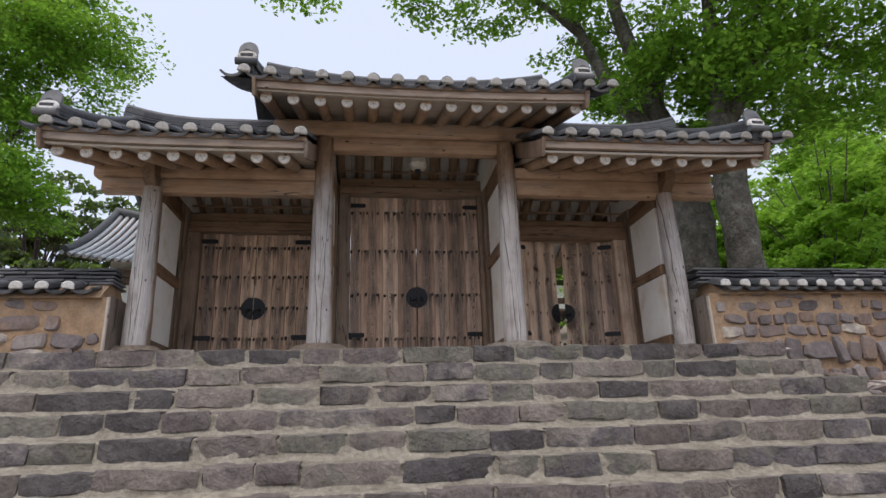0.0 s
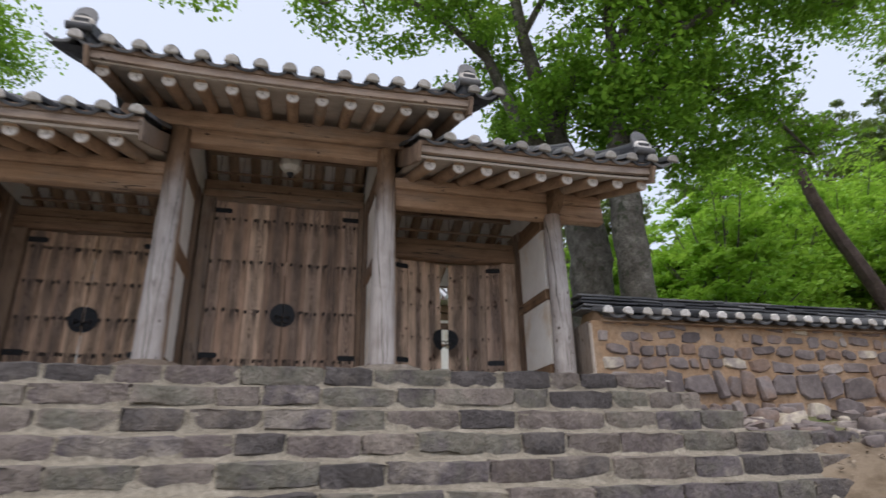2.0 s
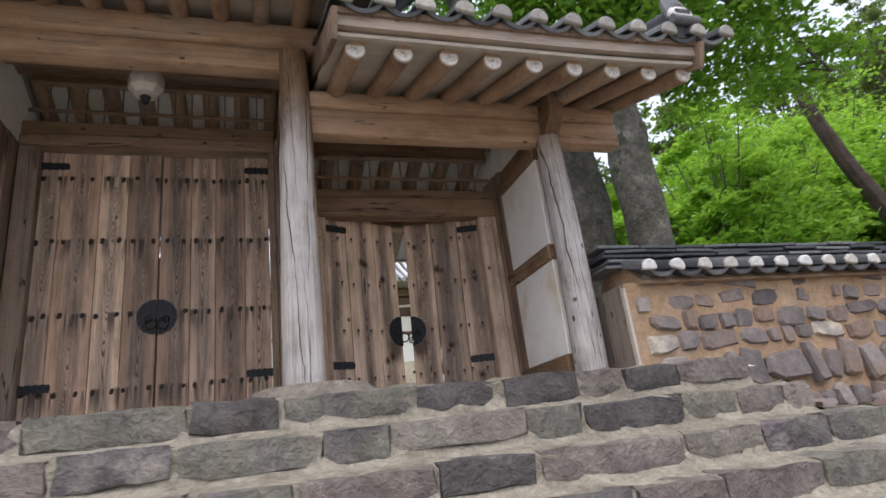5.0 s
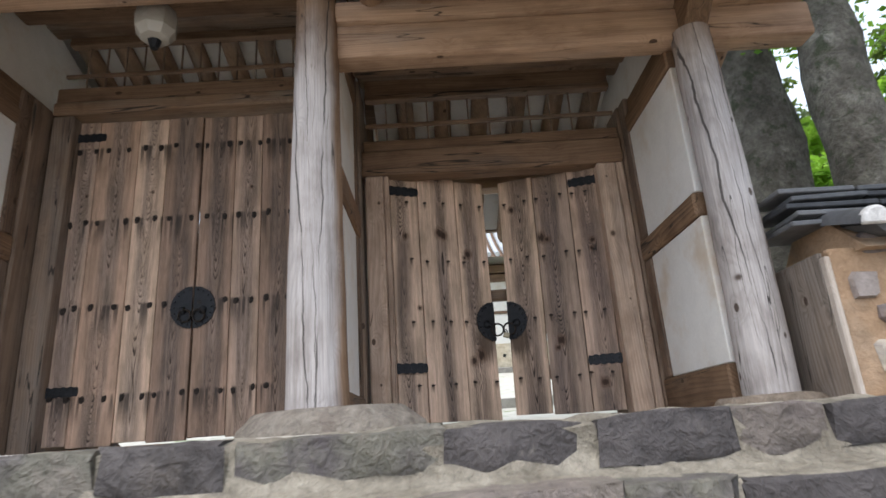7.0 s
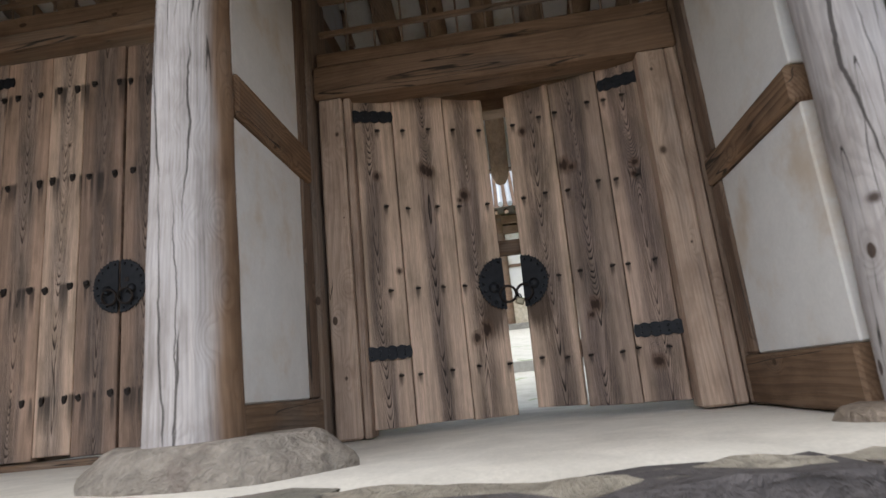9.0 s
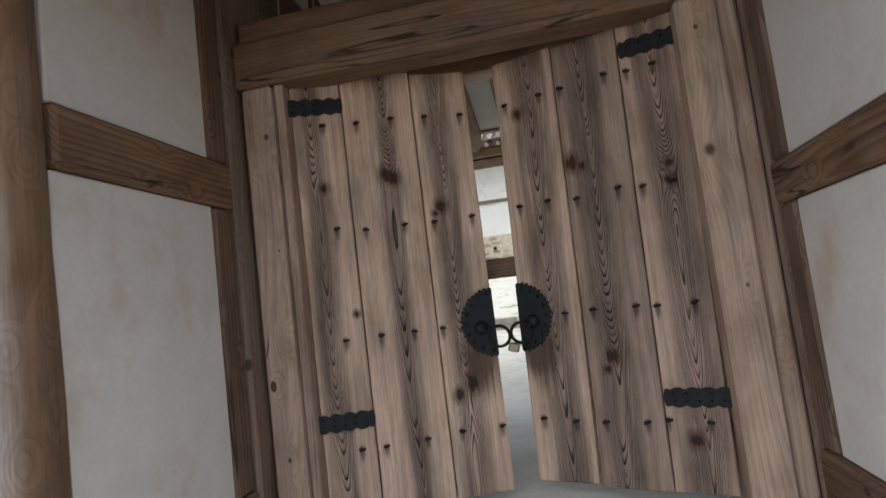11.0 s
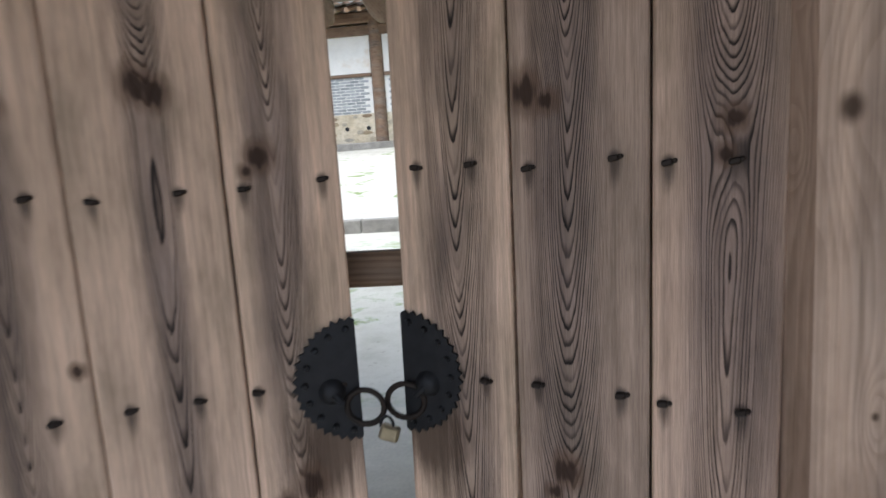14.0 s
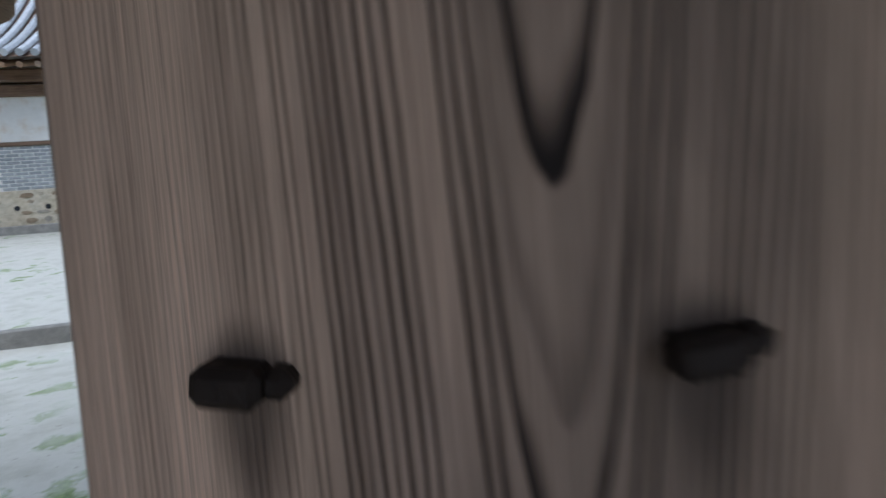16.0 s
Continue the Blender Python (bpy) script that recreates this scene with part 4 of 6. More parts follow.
def leaf_of(door, m, height_m, edges, rows, mats, name="door_leaf", gaps=0.004, hinge_side="l", hinges=(), plate=None, ring_in=0.045, nails=()):
    """One leaf from its left edge at pose m: planks side by side, nails in rows, straps and half a lock plate."""
    leaf = thing(name, m.translation, "plank door leaf of weathered pine with iron nails", parent=door)
    for i, (a, b) in enumerate(zip(edges, edges[1:])):
        lo = rng.uniform(0.0, 0.025)
        hi = height_m - rng.uniform(0.0, 0.02)
        dy = rng.uniform(-0.004, 0.004)
        hw = (b - a - gaps) / 2
        worn = rng.uniform(0.0, 0.003) if b != edges[-1] else 0.0
        foot = hw - worn - (0.010 if gaps > 0.0055 and i == 0 else 0.0)
        mb = MB().prism([(-hw, lo), (foot, lo), (hw - worn * 0.5, hi * 0.45), (hw, hi), (-hw, hi)], dy, 0.045 + dy)
        # Unseen strip added behind each seam to block light through the gap.
        if i:
            z0 = 0.62 if gaps > 0.0055 and i == 1 else 0.03
            mesh_part("spline", MB().box(-0.012, 0.004, 0.049, 0.058, z0, height_m - 0.03).data("spline"), POST, leaf, m @ pose(a, 0, 0))
        mesh_part("plank", mb.data("plank", 0.004), mats[i % len(mats)], leaf, m @ pose((a + b) / 2, 0, 0))
        for r in rows:
            n = (2 if b - a > 0.16 else 1) if not nails else 0
            for k in range(n):
                x = a + (b - a) * ((k + 0.5) / n) + rng.uniform(-0.02, 0.02) + (k - 0.5) * 0.03 * (n - 1)
                mesh_part("nail", RUSTNAIL, RUST, leaf, m @ pose(x, dy, r + rng.uniform(-0.012, 0.012), 0, rng.uniform(-14, 14), 0) @ Matrix.Diagonal((rng.uniform(1.0, 1.4), 1, rng.uniform(1.0, 1.5), 1)))
    for x, z, turn in nails:
        mesh_part("nail", NAIL, RUST, leaf, m @ pose(x, -0.004, z, 0, turn, 0))
    for r in (0.55, 0.12 if height_m < 2.2 else 0.1):
        mb = MB().box(edges[0] + 0.02, edges[-1] - 0.02, 0.046, 0.10, height_m * r + 0.05, height_m * r + 0.15)
        mesh_part("ledge", mb.data("ledge", 0.006), LINTEL, leaf, m)
    for z in hinges:
        mh = m @ (pose(edges[0] - 0.02, -0.005, z) if hinge_side == "l" else pose(edges[-1] + 0.02, -0.005, z) @ Matrix.Diagonal((-1, 1, 1, 1)))
        mesh_part("strap_hinge", HINGE, IRON, leaf, mh)
    if plate:
        r, z, side = plate
        x = edges[-1] if side < 0 else edges[0]
        mesh_part("lock_plate", plate_data(r, side), IRON, leaf, m @ pose(x, -0.005, z))
        mesh_part("ring", RING, RUST, leaf, m @ pose(x + side * ring_in, -0.030, z - 0.068, 6, 0, -math.degrees(m.to_euler().z)))
    return leaf


def lattice(door, x0, x1, y, z0, z1, mid, step):
    lat = thing("lattice_window", ((x0 + x1) / 2, y, z0), "slatted timber transom over the door", parent=door)
    part("rail", MB().box(x0, x1, y - 0.03, y + 0.05, z1, z1 + 0.05), LINTEL, lat, bevel=0.006)
    part("rail", MB().box(x0, x1, y - 0.015, y + 0.015, mid, mid + 0.032), LINTEL, lat, bevel=0.004)
    n = round((x1 - x0) / step)
    for i in range(1, n):
        x = x0 + (x1 - x0) * i / n
        part("slat", MB().box(x - 0.0065, x + 0.0065, y + 0.016, y + 0.034, z0, z1), POST, lat, bevel=0.003)


def jamb(door, x0, x1, y0, y1, z1, mat=None):
    return part("jamb", MB().box(x0, x1, y0, y1, 2.866, z1), mat or POST, door, bevel=0.012)


# east door: both leaves pushed inward
door = thing("door_1", (2.98, 9.5, 2.86), "pair of weathered plank doors ajar, chained with a padlock", "door", "gate doors", "structure")
KROWS = (1.72, 1.245, 0.75, 0.29)
JK = wood("knotty_jamb", (0.62, 0.475, 0.37), (0.43, 0.31, 0.225), (0.52, 0.43, 0.365), "z", 36, 3.0, 0.4, 0.4, knots=((3.850, 4.190, 0.032), (3.90, 3.68, 0.012), (3.87, 4.66, 0.014)), cracks=1.0)
JL = wood("pale_jamb", (0.62, 0.475, 0.37), (0.43, 0.31, 0.225), (0.52, 0.43, 0.365), "z", 36, 3.0, 0.4, 0.4, knots=((2.09, 4.55, 0.018), (2.06, 3.18, 0.014), (2.10, 4.05, 0.007)), cracks=1.0)
jamb(door, 1.985, 2.126, 9.41, 9.58, 4.78, JL)
part("jamb", MB().box(2.128, 2.168, 9.44, 9.60, 2.866, 4.80), JL, door, bevel=0.008)
jamb(door, 3.805, 3.958, 9.41, 9.58, 4.78, JK)
jamb(door, 3.962, 4.03, 9.43, 9.60, 4.97, JL)
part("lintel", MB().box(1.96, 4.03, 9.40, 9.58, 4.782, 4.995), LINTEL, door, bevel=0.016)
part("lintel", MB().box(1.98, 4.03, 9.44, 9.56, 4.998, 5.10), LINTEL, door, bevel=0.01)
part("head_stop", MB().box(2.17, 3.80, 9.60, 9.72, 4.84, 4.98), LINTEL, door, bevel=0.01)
lattice(door, 2.0, 4.02, 9.47, 5.10, 5.47, 5.225, 0.172)
EL = (0.0, 0.225, 0.545, 0.805)
NL = spots((0.15, 0.275, 0.45, 0.585, 0.76), KROWS, 31)
mats_l = [knotty("plank_knot_a", EL, 0, ((0.11, 1.43, 0.014), (0.20, 0.86, 0.009)), NL, -0.03, 0.05, 0.92), knotty("plank_knot_b", EL, 1, ((0.395, 1.465, 0.022), (0.425, 1.45, 0.018)), NL, 0.02, 0.045),
          knotty("plank_knot_c", EL, 2, ((0.625, 1.30, 0.018), (0.595, 1.27, 0.010), (0.672, 0.496, 0.023), (0.607, 0.455, 0.018)), NL, -0.03, 0.065, 1.0, ((0.74, 0.58, 0.17, 0.24),))]
ml = pose(2.172, 9.50, 2.885, 0, 0, 20.3)
leaf_of(door, ml, 1.945, EL, KROWS, mats_l, hinges=(1.80, 0.41), plate=(0.158, 0.755, -1), gaps=0.005, ring_in=-0.008, nails=NL)
ER = (0.0, 0.29, 0.578, 0.813)
NR = spots((0.061, 0.198, 0.33, 0.51, 0.61, 0.725), KROWS, 32)
mats_r = [knotty("plank_knot_d", ER, 0, ((0.10, 1.66, 0.014),), NR, 0.02, 0.075, 0.95, ((0.06, 0.60, 0.15, 0.22),)), knotty("plank_knot_e", ER, 1, ((0.326, 1.385, 0.022), (0.371, 1.365, 0.014), (0.402, 0.554, 0.020), (0.371, 0.50, 0.011)), NR, -0.03, 0.07, 1.45),
          knotty("plank_knot_f", ER, 2, ((0.722, 1.304, 0.013), (0.709, 1.24, 0.010), (0.686, 0.22, 0.018)), NR, 0.02, 0.075, 1.3)]
mr = pose(3.0295, 9.812, 2.90, 0, 1.0, -20.7)
leaf_of(door, mr, 1.925, ER, KROWS, mats_r, hinge_side="r", hinges=(1.80, 0.385), plate=(0.158, 0.745, 1), gaps=0.006, ring_in=0.012, nails=NR)
lock = thing("padlock", (3.0, 9.72, 3.50), "small dull brass padlock hanging through two iron door rings", "padlock")
part("body", MB().box(-0.024, 0.024, -0.012, 0.012, -0.02, 0.02, pose(3.006, 9.722, 3.520, 0, 18, 0)), BRASS, lock, bevel=0.006)
part("shackle", MB().tube([(3.002 + 0.015 * math.cos(a), 9.72, 3.540 + 0.022 * math.sin(a)) for a in np.arange(-0.3, 3.5, 0.3)], [0.004] * 13, 8), IRON, lock, "steel shackle")
bar = MB().box(2.45, 3.52, 9.905, 9.965, 3.835, 3.928)
part("bar", bar, LINTEL, door, "squared wooden cross bar behind the leaves", bevel=0.012)

# centre door, shut
door = thing("door_2", (0.61, 9.6, 2.86), "pair of tall weathered plank doors, shut, with iron straps", "door", "gate doors", "structure")
CROWS = (2.36, 1.72, 1.02, 0.35)
cm = [plank_wood("centre_plank_a", (0.82, 0.63, 0.49), (0.56, 0.455, 0.38), SOFTINK, ((0.03, 1.95, 0.012),), CROWS, 112, 0.0, 0.06), plank_wood("centre_plank_b", (0.68, 0.49, 0.37), (0.45, 0.36, 0.30), SOFTINK, (), CROWS, 112, 0.01, 0.07, 5.0)]
jamb(door, -0.58, -0.405, 9.52, 9.70, 5.54)
jamb(door, 1.63, 1.70, 9.52, 9.70, 5.54)
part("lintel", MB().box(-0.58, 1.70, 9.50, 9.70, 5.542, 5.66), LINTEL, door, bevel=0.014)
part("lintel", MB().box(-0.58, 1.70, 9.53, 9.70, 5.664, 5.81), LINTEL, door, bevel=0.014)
lattice(door, -0.56, 1.69, 9.60, 5.81, 6.26, 5.945, 0.164)
leaf_of(door, pose(-0.40, 9.62, 2.90), 2.62, (0.0, 0.17, 0.50, 0.74, 1.022), CROWS, cm, hinges=(2.47, 0.40), plate=(0.168, 0.975, -1))
leaf_of(door, pose(0.634, 9.625, 2.90), 2.62, (0.0, 0.27, 0.49, 0.76, 0.99), CROWS, cm[::-1], hinge_side="r", hinges=(2.47, 0.40), plate=(0.168, 0.975, 1))
part("threshold", MB().box(-0.58, 1.70, 9.56, 9.72, 2.84, 2.893), LINTEL, door, bevel=0.01)

# Strips added behind the meeting seam to stop light, leaving a short slit.
for z0, z1 in ((2.92, 4.46), (4.68, 5.50)):
    part("cover_strip", MB().box(0.600, 0.650, 9.668, 9.690, z0, z1), POST, door, bevel=0.003)

# west door, shut
door = thing("door_3", (-1.80, 9.6, 2.86), "pair of weathered plank doors, shut, with a round iron lock plate", "door", "gate doors", "structure")
WROWS = (1.74, 1.28, 0.81, 0.36)
wm = [plank_wood("west_plank_a", (0.66, 0.475, 0.35), (0.45, 0.36, 0.30), SOFTINK, ((-0.02, 1.1, 0.012),), WROWS, 112, 0.0, 0.06), plank_wood("west_plank_b", (0.70, 0.52, 0.39), (0.45, 0.35, 0.28), SOFTINK, (), WROWS, 112, 0.01, 0.05, 9.0)]
jamb(door, -2.80, -2.61, 9.47, 9.62, 4.86)
jamb(door, -1.0, -0.855, 9.47, 9.62, 4.86)
part("lintel", MB().box(-2.80, -0.855, 9.46, 9.62, 4.862, 5.03), LINTEL, door, bevel=0.014)
part("lintel", MB().box(-2.80, -0.855, 9.49, 9.62, 5.034, 5.17), LINTEL, door, bevel=0.012)
lattice(door, -2.79, -0.86, 9.52, 5.17, 5.47, 5.27, 0.158)
leaf_of(door, pose(-2.60, 9.56, 2.90), 1.955, (0.0, 0.24, 0.42, 0.60, 0.792), WROWS, wm, hinges=(1.83, 0.37), plate=(0.172, 0.80, -1))
leaf_of(door, pose(-1.796, 9.575, 2.90, 0, 0, -1.0), 1.955, (0.0, 0.25, 0.45, 0.62, 0.79), WROWS, wm[::-1], hinge_side="r", hinges=(1.83, 0.37), plate=(0.172, 0.80, 1))
part("threshold", MB().box(-2.80, -0.86, 9.50, 9.64, 2.84, 2.893), LINTEL, door, bevel=0.01)

# Boards added above the lattices to shut out light from the rear.
for x0, x1, y, z0, z1 in ((2.0, 4.02, 9.48, 5.525, 5.665), (-2.79, -0.86, 9.53, 5.525, 5.57), (-0.56, 1.69, 9.60, 6.315, 6.36)):
    part("frieze_board", MB().box(x0, x1, y - 0.02, y + 0.02, z0, z1), LINTEL, frame_ob, bevel=0.004)

# lantern over the centre bay
lan = thing("ceiling_lantern", (0.60, 8.75, 5.62), "white glass lantern hanging under the centre bay", "lantern")
prof = [(0.045, 5.625), (0.10, 5.64), (0.143, 5.70), (0.15, 5.78), (0.135, 5.86), (0.085, 5.92), (0.05, 5.935)]
GLASS = plain("milk_glass", (0.44, 0.41, 0.36), 0.25, 0.0, 0.15)
part("globe", MB().tube([(0.60, 8.75, z) for _, z in prof], [r for r, _ in prof], 8), GLASS, lan, "faceted milk-white glass globe", smooth=20)
part("cap", MB().tube([(0.60, 8.75, 5.936), (0.60, 8.75, 5.985)], [0.065, 0.045], 14), IRON, lan)
part("finial", MB().tube([(0.60, 8.75, 5.56), (0.60, 8.75, 5.624)], [0.025, 0.048], 8), IRON, lan)
part("rod", MB().tube([(0.60, 8.75, 5.98), (0.60, 8.75, 6.40)], [0.012, 0.012], 8), IRON, lan)


# ---- roofs ----
def arc_tile(r, th, length, n=8, a0=0.0, a1=math.pi, taper=0.93):
    b = MB()
    for y, k in ((0.0, 1.0), (length, taper)):
        for rr in (r, r - th):
            for i in range(n + 1):
                a = a0 + (a1 - a0) * i / n
                b.v.append((rr * k * math.cos(a), y, rr * k * math.sin(a)))
    m = n + 1
    for i in range(n):
        b.f += [(i, i + 1, 2 * m + i + 1, 2 * m + i), (m + i, 3 * m + i, 3 * m + i + 1, m + i + 1), (i, m + i, m + i + 1, i + 1), (2 * m + i, 2 * m + i + 1, 3 * m + i + 1, 3 * m + i)]
    b.f += [(0, 2 * m, 3 * m, m), (n, m + n, 3 * m + n, 2 * m + n)]
    return b


CONVEX = arc_tile(0.083, 0.016, 0.335).data("convex_tile", 0, 50)
PAN = arc_tile(0.185, 0.030, 0.335, 8, math.pi * 1.5 - 0.86, math.pi * 1.5 + 0.86, 0.97).data("pan_tile", 0, 50)
HALF = [(0.076 * math.cos(a), 0.076 * math.sin(a)) for a in np.arange(-0.35, 3.55, 0.26)]
PLUG, OLDPLUG = (MB().prism(HALF, -0.02, 0.03).data("lime_plug", 0.012) for _ in range(2))


RAFTER_END = MB().tube([(0, -0.010, 0), (0, 0.01, 0)], [0.071, 0.075], 14).data("rafter_end", 0.004)


def curve_up(t, h):
    return h * abs(t) ** 2.4


def roof(name, label, f0, f1, t0, t1, ze, zr, raf, zraf, gable_l, gable_r, ridge_h, ridge_tip, tips):
    """A tiled gable roof along x: eave at y 7.08, ridge at y 9.5, a longer plain slope behind."""
    ro = thing(name, ((t0 + t1) / 2, 9.5, ze), label, "roof", "gate roofs")
    xc, hw = (t0 + t1) / 2, (t1 - t0) / 2
    lift = lambda x: 0.07 * ((x - xc) / hw) ** 2 if gable_l and gable_r else (0.06 * max(0.0, ((x - xc) / hw) * (1 if gable_r else -1)) ** 2)  # noqa: E731

    def zt(y, x):
        s = (y - 7.08) / 2.42
        return ze + (zr - ze) * (0.74 * s + 0.26 * s * s) + lift(x) * (1 - 0.5 * s)

    slope = 0.34
    n = len(raf)
    for x in raf:
        pts = [(x, 7.30, zraf + lift(x) * 0.8), (x, 8.33, zraf + slope * 1.03 + lift(x) * 0.5), (x, 9.5, zraf + slope * 2.2)]
        part("rafter", MB().tube(pts, [0.074, 0.076, 0.076], 12), RAFTER, ro, "round pine rafter", smooth=50)
        mesh_part("rafter_end", RAFTER_END, SPLITEND, ro, pose(x, 7.30, pts[0][2] - 0.001), "pale limed rafter end")
        xr = x + 0.12
        pts = [(xr, 9.5, zraf + slope * 2.2), (xr, 11.84, zraf - 0.08), (xr, 11.93, zraf - 0.115), (xr, 12.0, zraf - 0.15)]
        part("rafter", MB().tube(pts, [0.08, 0.088, 0.08, 0.055], 12), RAFTER, ro, "round pine rafter", smooth=50)
    xs_ = [f0 + (f1 - f0) * i / 16 for i in range(17)]
    mb = MB()
    for x in xs_:
        for y, z in ((7.20, zraf + 0.03 + lift(x) * 0.8), (8.33, zraf + slope * 1.03 + 0.055 + lift(x) * 0.5), (9.5, zraf + slope * 2.2 + 0.055), (11.95, zraf - 0.03)):
            mb.v += [(x, y, z), (x, y, z + 0.03)]
    back = MB()
    back.v = mb.v
    for i in range(16):
        a = i * 8
        for j in (0, 2, 4):
            (back if j == 4 else mb).f.extend([(a + j, a + j + 2, a + j + 10, a + j + 8), (a + j + 1, a + j + 9, a + j + 11, a + j + 3)])
        mb.f.append((a, a + 8, a + 9, a + 1))
        back.f.append((a + 6, a + 7, a + 15, a + 14))
    # Same plaster in two tones: pale towards the lit yard, darker under the eave.
    part("rear_soffit", back, PLASTER, ro, "white plaster between the rear rafters, kept pale for yard light", smooth=60)
    part("soffit", mb, SOFFIT, ro, "grubby plaster between the rafters, darkened for eave shade", smooth=60)
    for yy, zz, nm in ((7.185, ze - 0.105, "fascia"), (11.98, zraf - 0.05, "fascia")):
        b = MB()
        swept(b, [(x, yy, zz + lift(x) * 0.9) for x in xs_], [(-0.032, 0), (0.032, 0), (0.032, 0.085), (-0.032, 0.085)])
        part(nm, b, FASCIA, ro, "long eave board over the rafter ends")
    b = MB()
    swept(b, [(x, 7.16, ze - 0.02 + lift(x)) for x in xs_], [(-0.035, 0), (0.035, 0), (0.035, 0.05), (-0.035, 0.05)])
    part("tile_batten", b, POST, ro)
    # tile bed
    b = MB()
    tx = [t0 + 0.03 + (t1 - t0 - 0.06) * i / 12 for i in range(13)]
    ys = [7.14 + (9.5 - 7.14) * i / 8 for i in range(9)]
    b.v = [(x, y, zt(y, x) - 0.035) for x in tx for y in ys]
    b.f = [(i * 9 + j, i * 9 + j + 1, i * 9 + j + 10, i * 9 + j + 9) for i in range(12) for j in range(8)]
    part("tile_bed", b, OLDTILE, ro, smooth=60)
    # tiles
    cols = max(2, round((t1 - t0) / 0.30))
    pitch = (t1 - t0) / cols
    ycur, rows = 7.07, []
    while ycur < 9.35:
        rows.append(ycur)
        ycur += 0.27
    for c in range(cols + 1):
        x = t0 + c * pitch
        for r, y in enumerate(rows):
            ang = math.degrees(math.atan2(zt(y + 0.3, x) - zt(y, x), 0.3))
            j = rng.uniform(-0.006, 0.006)
            if 0 < c < cols or not (gable_l and c == 0):
                mesh_part("convex_tile", CONVEX, TILE, ro, pose(x + j, y, zt(y, x) + 0.055, ang, rng.uniform(-2, 2), rng.uniform(-0.8, 0.8)))
            if c < cols:
                xm = x + pitch / 2
                mesh_part("pan_tile", PAN, TILE, ro, pose(xm + j, y - (0.03 if r == 0 else 0), zt(y, xm) + 0.150, ang, 0, 0))
        if 0 < c < cols or not (gable_l and c == 0):
            mesh_part("lime_plug", OLDPLUG, OLDLIME, ro, pose(x, 7.065, zt(7.07, x) + 0.058, 10, rng.uniform(-8, 8), 0))
    # rear slope, seen only from beneath
    b = MB()
    for i in range(13):
        b.v += [(tx[i], 9.5, zr - 0.02), (tx[i], 12.07, zraf + 0.11)]
    b.f = [(2 * i, 2 * i + 2, 2 * i + 3, 2 * i + 1) for i in range(12)]
    for c in range(cols + 1):
        x = t0 + c * pitch
        b.tube([(x, 9.5, zr + 0.02), (x, 12.10, zraf + 0.14)], [0.08, 0.08], 8)
    tagged(part("rear_tiles", b, OLDTILE, ro, "rows of grey tiles on the rear slope"), kind="stuff")
    # gable boards
    for x, yes in ((f0, True), (f1, True)):
        b = MB()
        swept(b, [(x, y, zt(y, x) - 0.26) for y in ys], [(-0.022, 0), (0.022, 0), (0.022, 0.22), (-0.022, 0.22)])
        part("gable_board", b, POST, ro, "grey weathered gable board", bevel=0.006)
    # ridges of stacked flat tiles under a row of round ones
    def stack(path, courses, wid, tag):
        rid = thing(tag, path[0], "stacked grey tile ridge", parent=ro)
        for c in range(courses):
            b = MB()
            w = wid - 0.012 * c
            k = 0
            while k < len(path) - 1:
                seg = path[k:k + 3]
                if len(seg) > 1:
                    dz = Vector((0, 0, 0.05 + 0.045 * c + rng.uniform(-0.004, 0.004)))
                    swept(b, [Vector(p) + dz for p in seg], [(-w, 0), (w, 0), (w, 0.03), (-w, 0.03)])
                k += 2
            part("course", b, OLDTILE, rid)
        b = MB()
        top = 0.05 + 0.045 * courses + 0.005
        swept(b, [Vector(p) + Vector((0, 0, top)) for p in path], [(0.075 * math.cos(a), 0.075 * math.sin(a)) for a in np.arange(0, 3.2, 0.45)])
        part("cap", b, OLDTILE, rid, smooth=50)
        b = MB()
        swept(b, path, [(-wid * 0.7, -0.06), (wid * 0.7, -0.06), (wid * 0.7, top), (-wid * 0.7, top)])
        part("core", b, OLDTILE, rid)
        return rid, top

    rx = [t0 + 0.12 + (t1 - t0 - 0.24) * i / 20 for i in range(21)]
    path = [(x, 9.5, zr + 0.0 + (curve_up((x - xc) / hw, tips) if (gable_l and gable_r) else curve_up(max(0.0, (x - xc) / hw * (1 if gable_r else -1)), tips))) for x in rx]
    stack(path, ridge_h, 0.13, "main_ridge")
    for x, yes in ((gable_l, gable_l), (gable_r, gable_r)):
        if yes:
            yy = [7.12 + (9.42 - 7.12) * i / 12 for i in range(13)]
            path = [(x, y, zt(y, x) + 0.03 + 0.06 * (1 - (y - 7.12) / 2.3) ** 3) for y in yy]
            rid, top = stack(path, 3, 0.105, "gable_ridge")
            z0 = path[0][2] + 0.04
            m = Matrix.Translation((x, 7.10, z0)) @ Matrix.Rotation(radians(-14), 4, "X")
            dome = [(-0.115, 0.0)] + [(-0.115 * math.cos(a), 0.15 + 0.14 * math.sin(a)) for a in np.arange(0, 3.2, 0.28)] + [(0.115, 0.0)]
            part("crest_tile", MB().prism([(a, b_ + 0.10) for a, b_ in dome], -0.015, 0.03, m), TILE, rid, "dark round-topped crest tile", bevel=0.006)
            part("lime_cap", MB().prism([(0.118 * math.cos(a), 0.125 + 0.085 * math.sin(a)) for a in np.arange(0, 6.2, 0.4)], -0.05, 0.02, m), LIME, rid, "white lime pointing under the crest", bevel=0.02)
            part("base_tile", MB().tube([m @ Vector((-0.13, -0.03, 0.03)), m @ Vector((0.13, -0.03, 0.03))], [0.045, 0.045], 12), TILE, rid)
    return ro


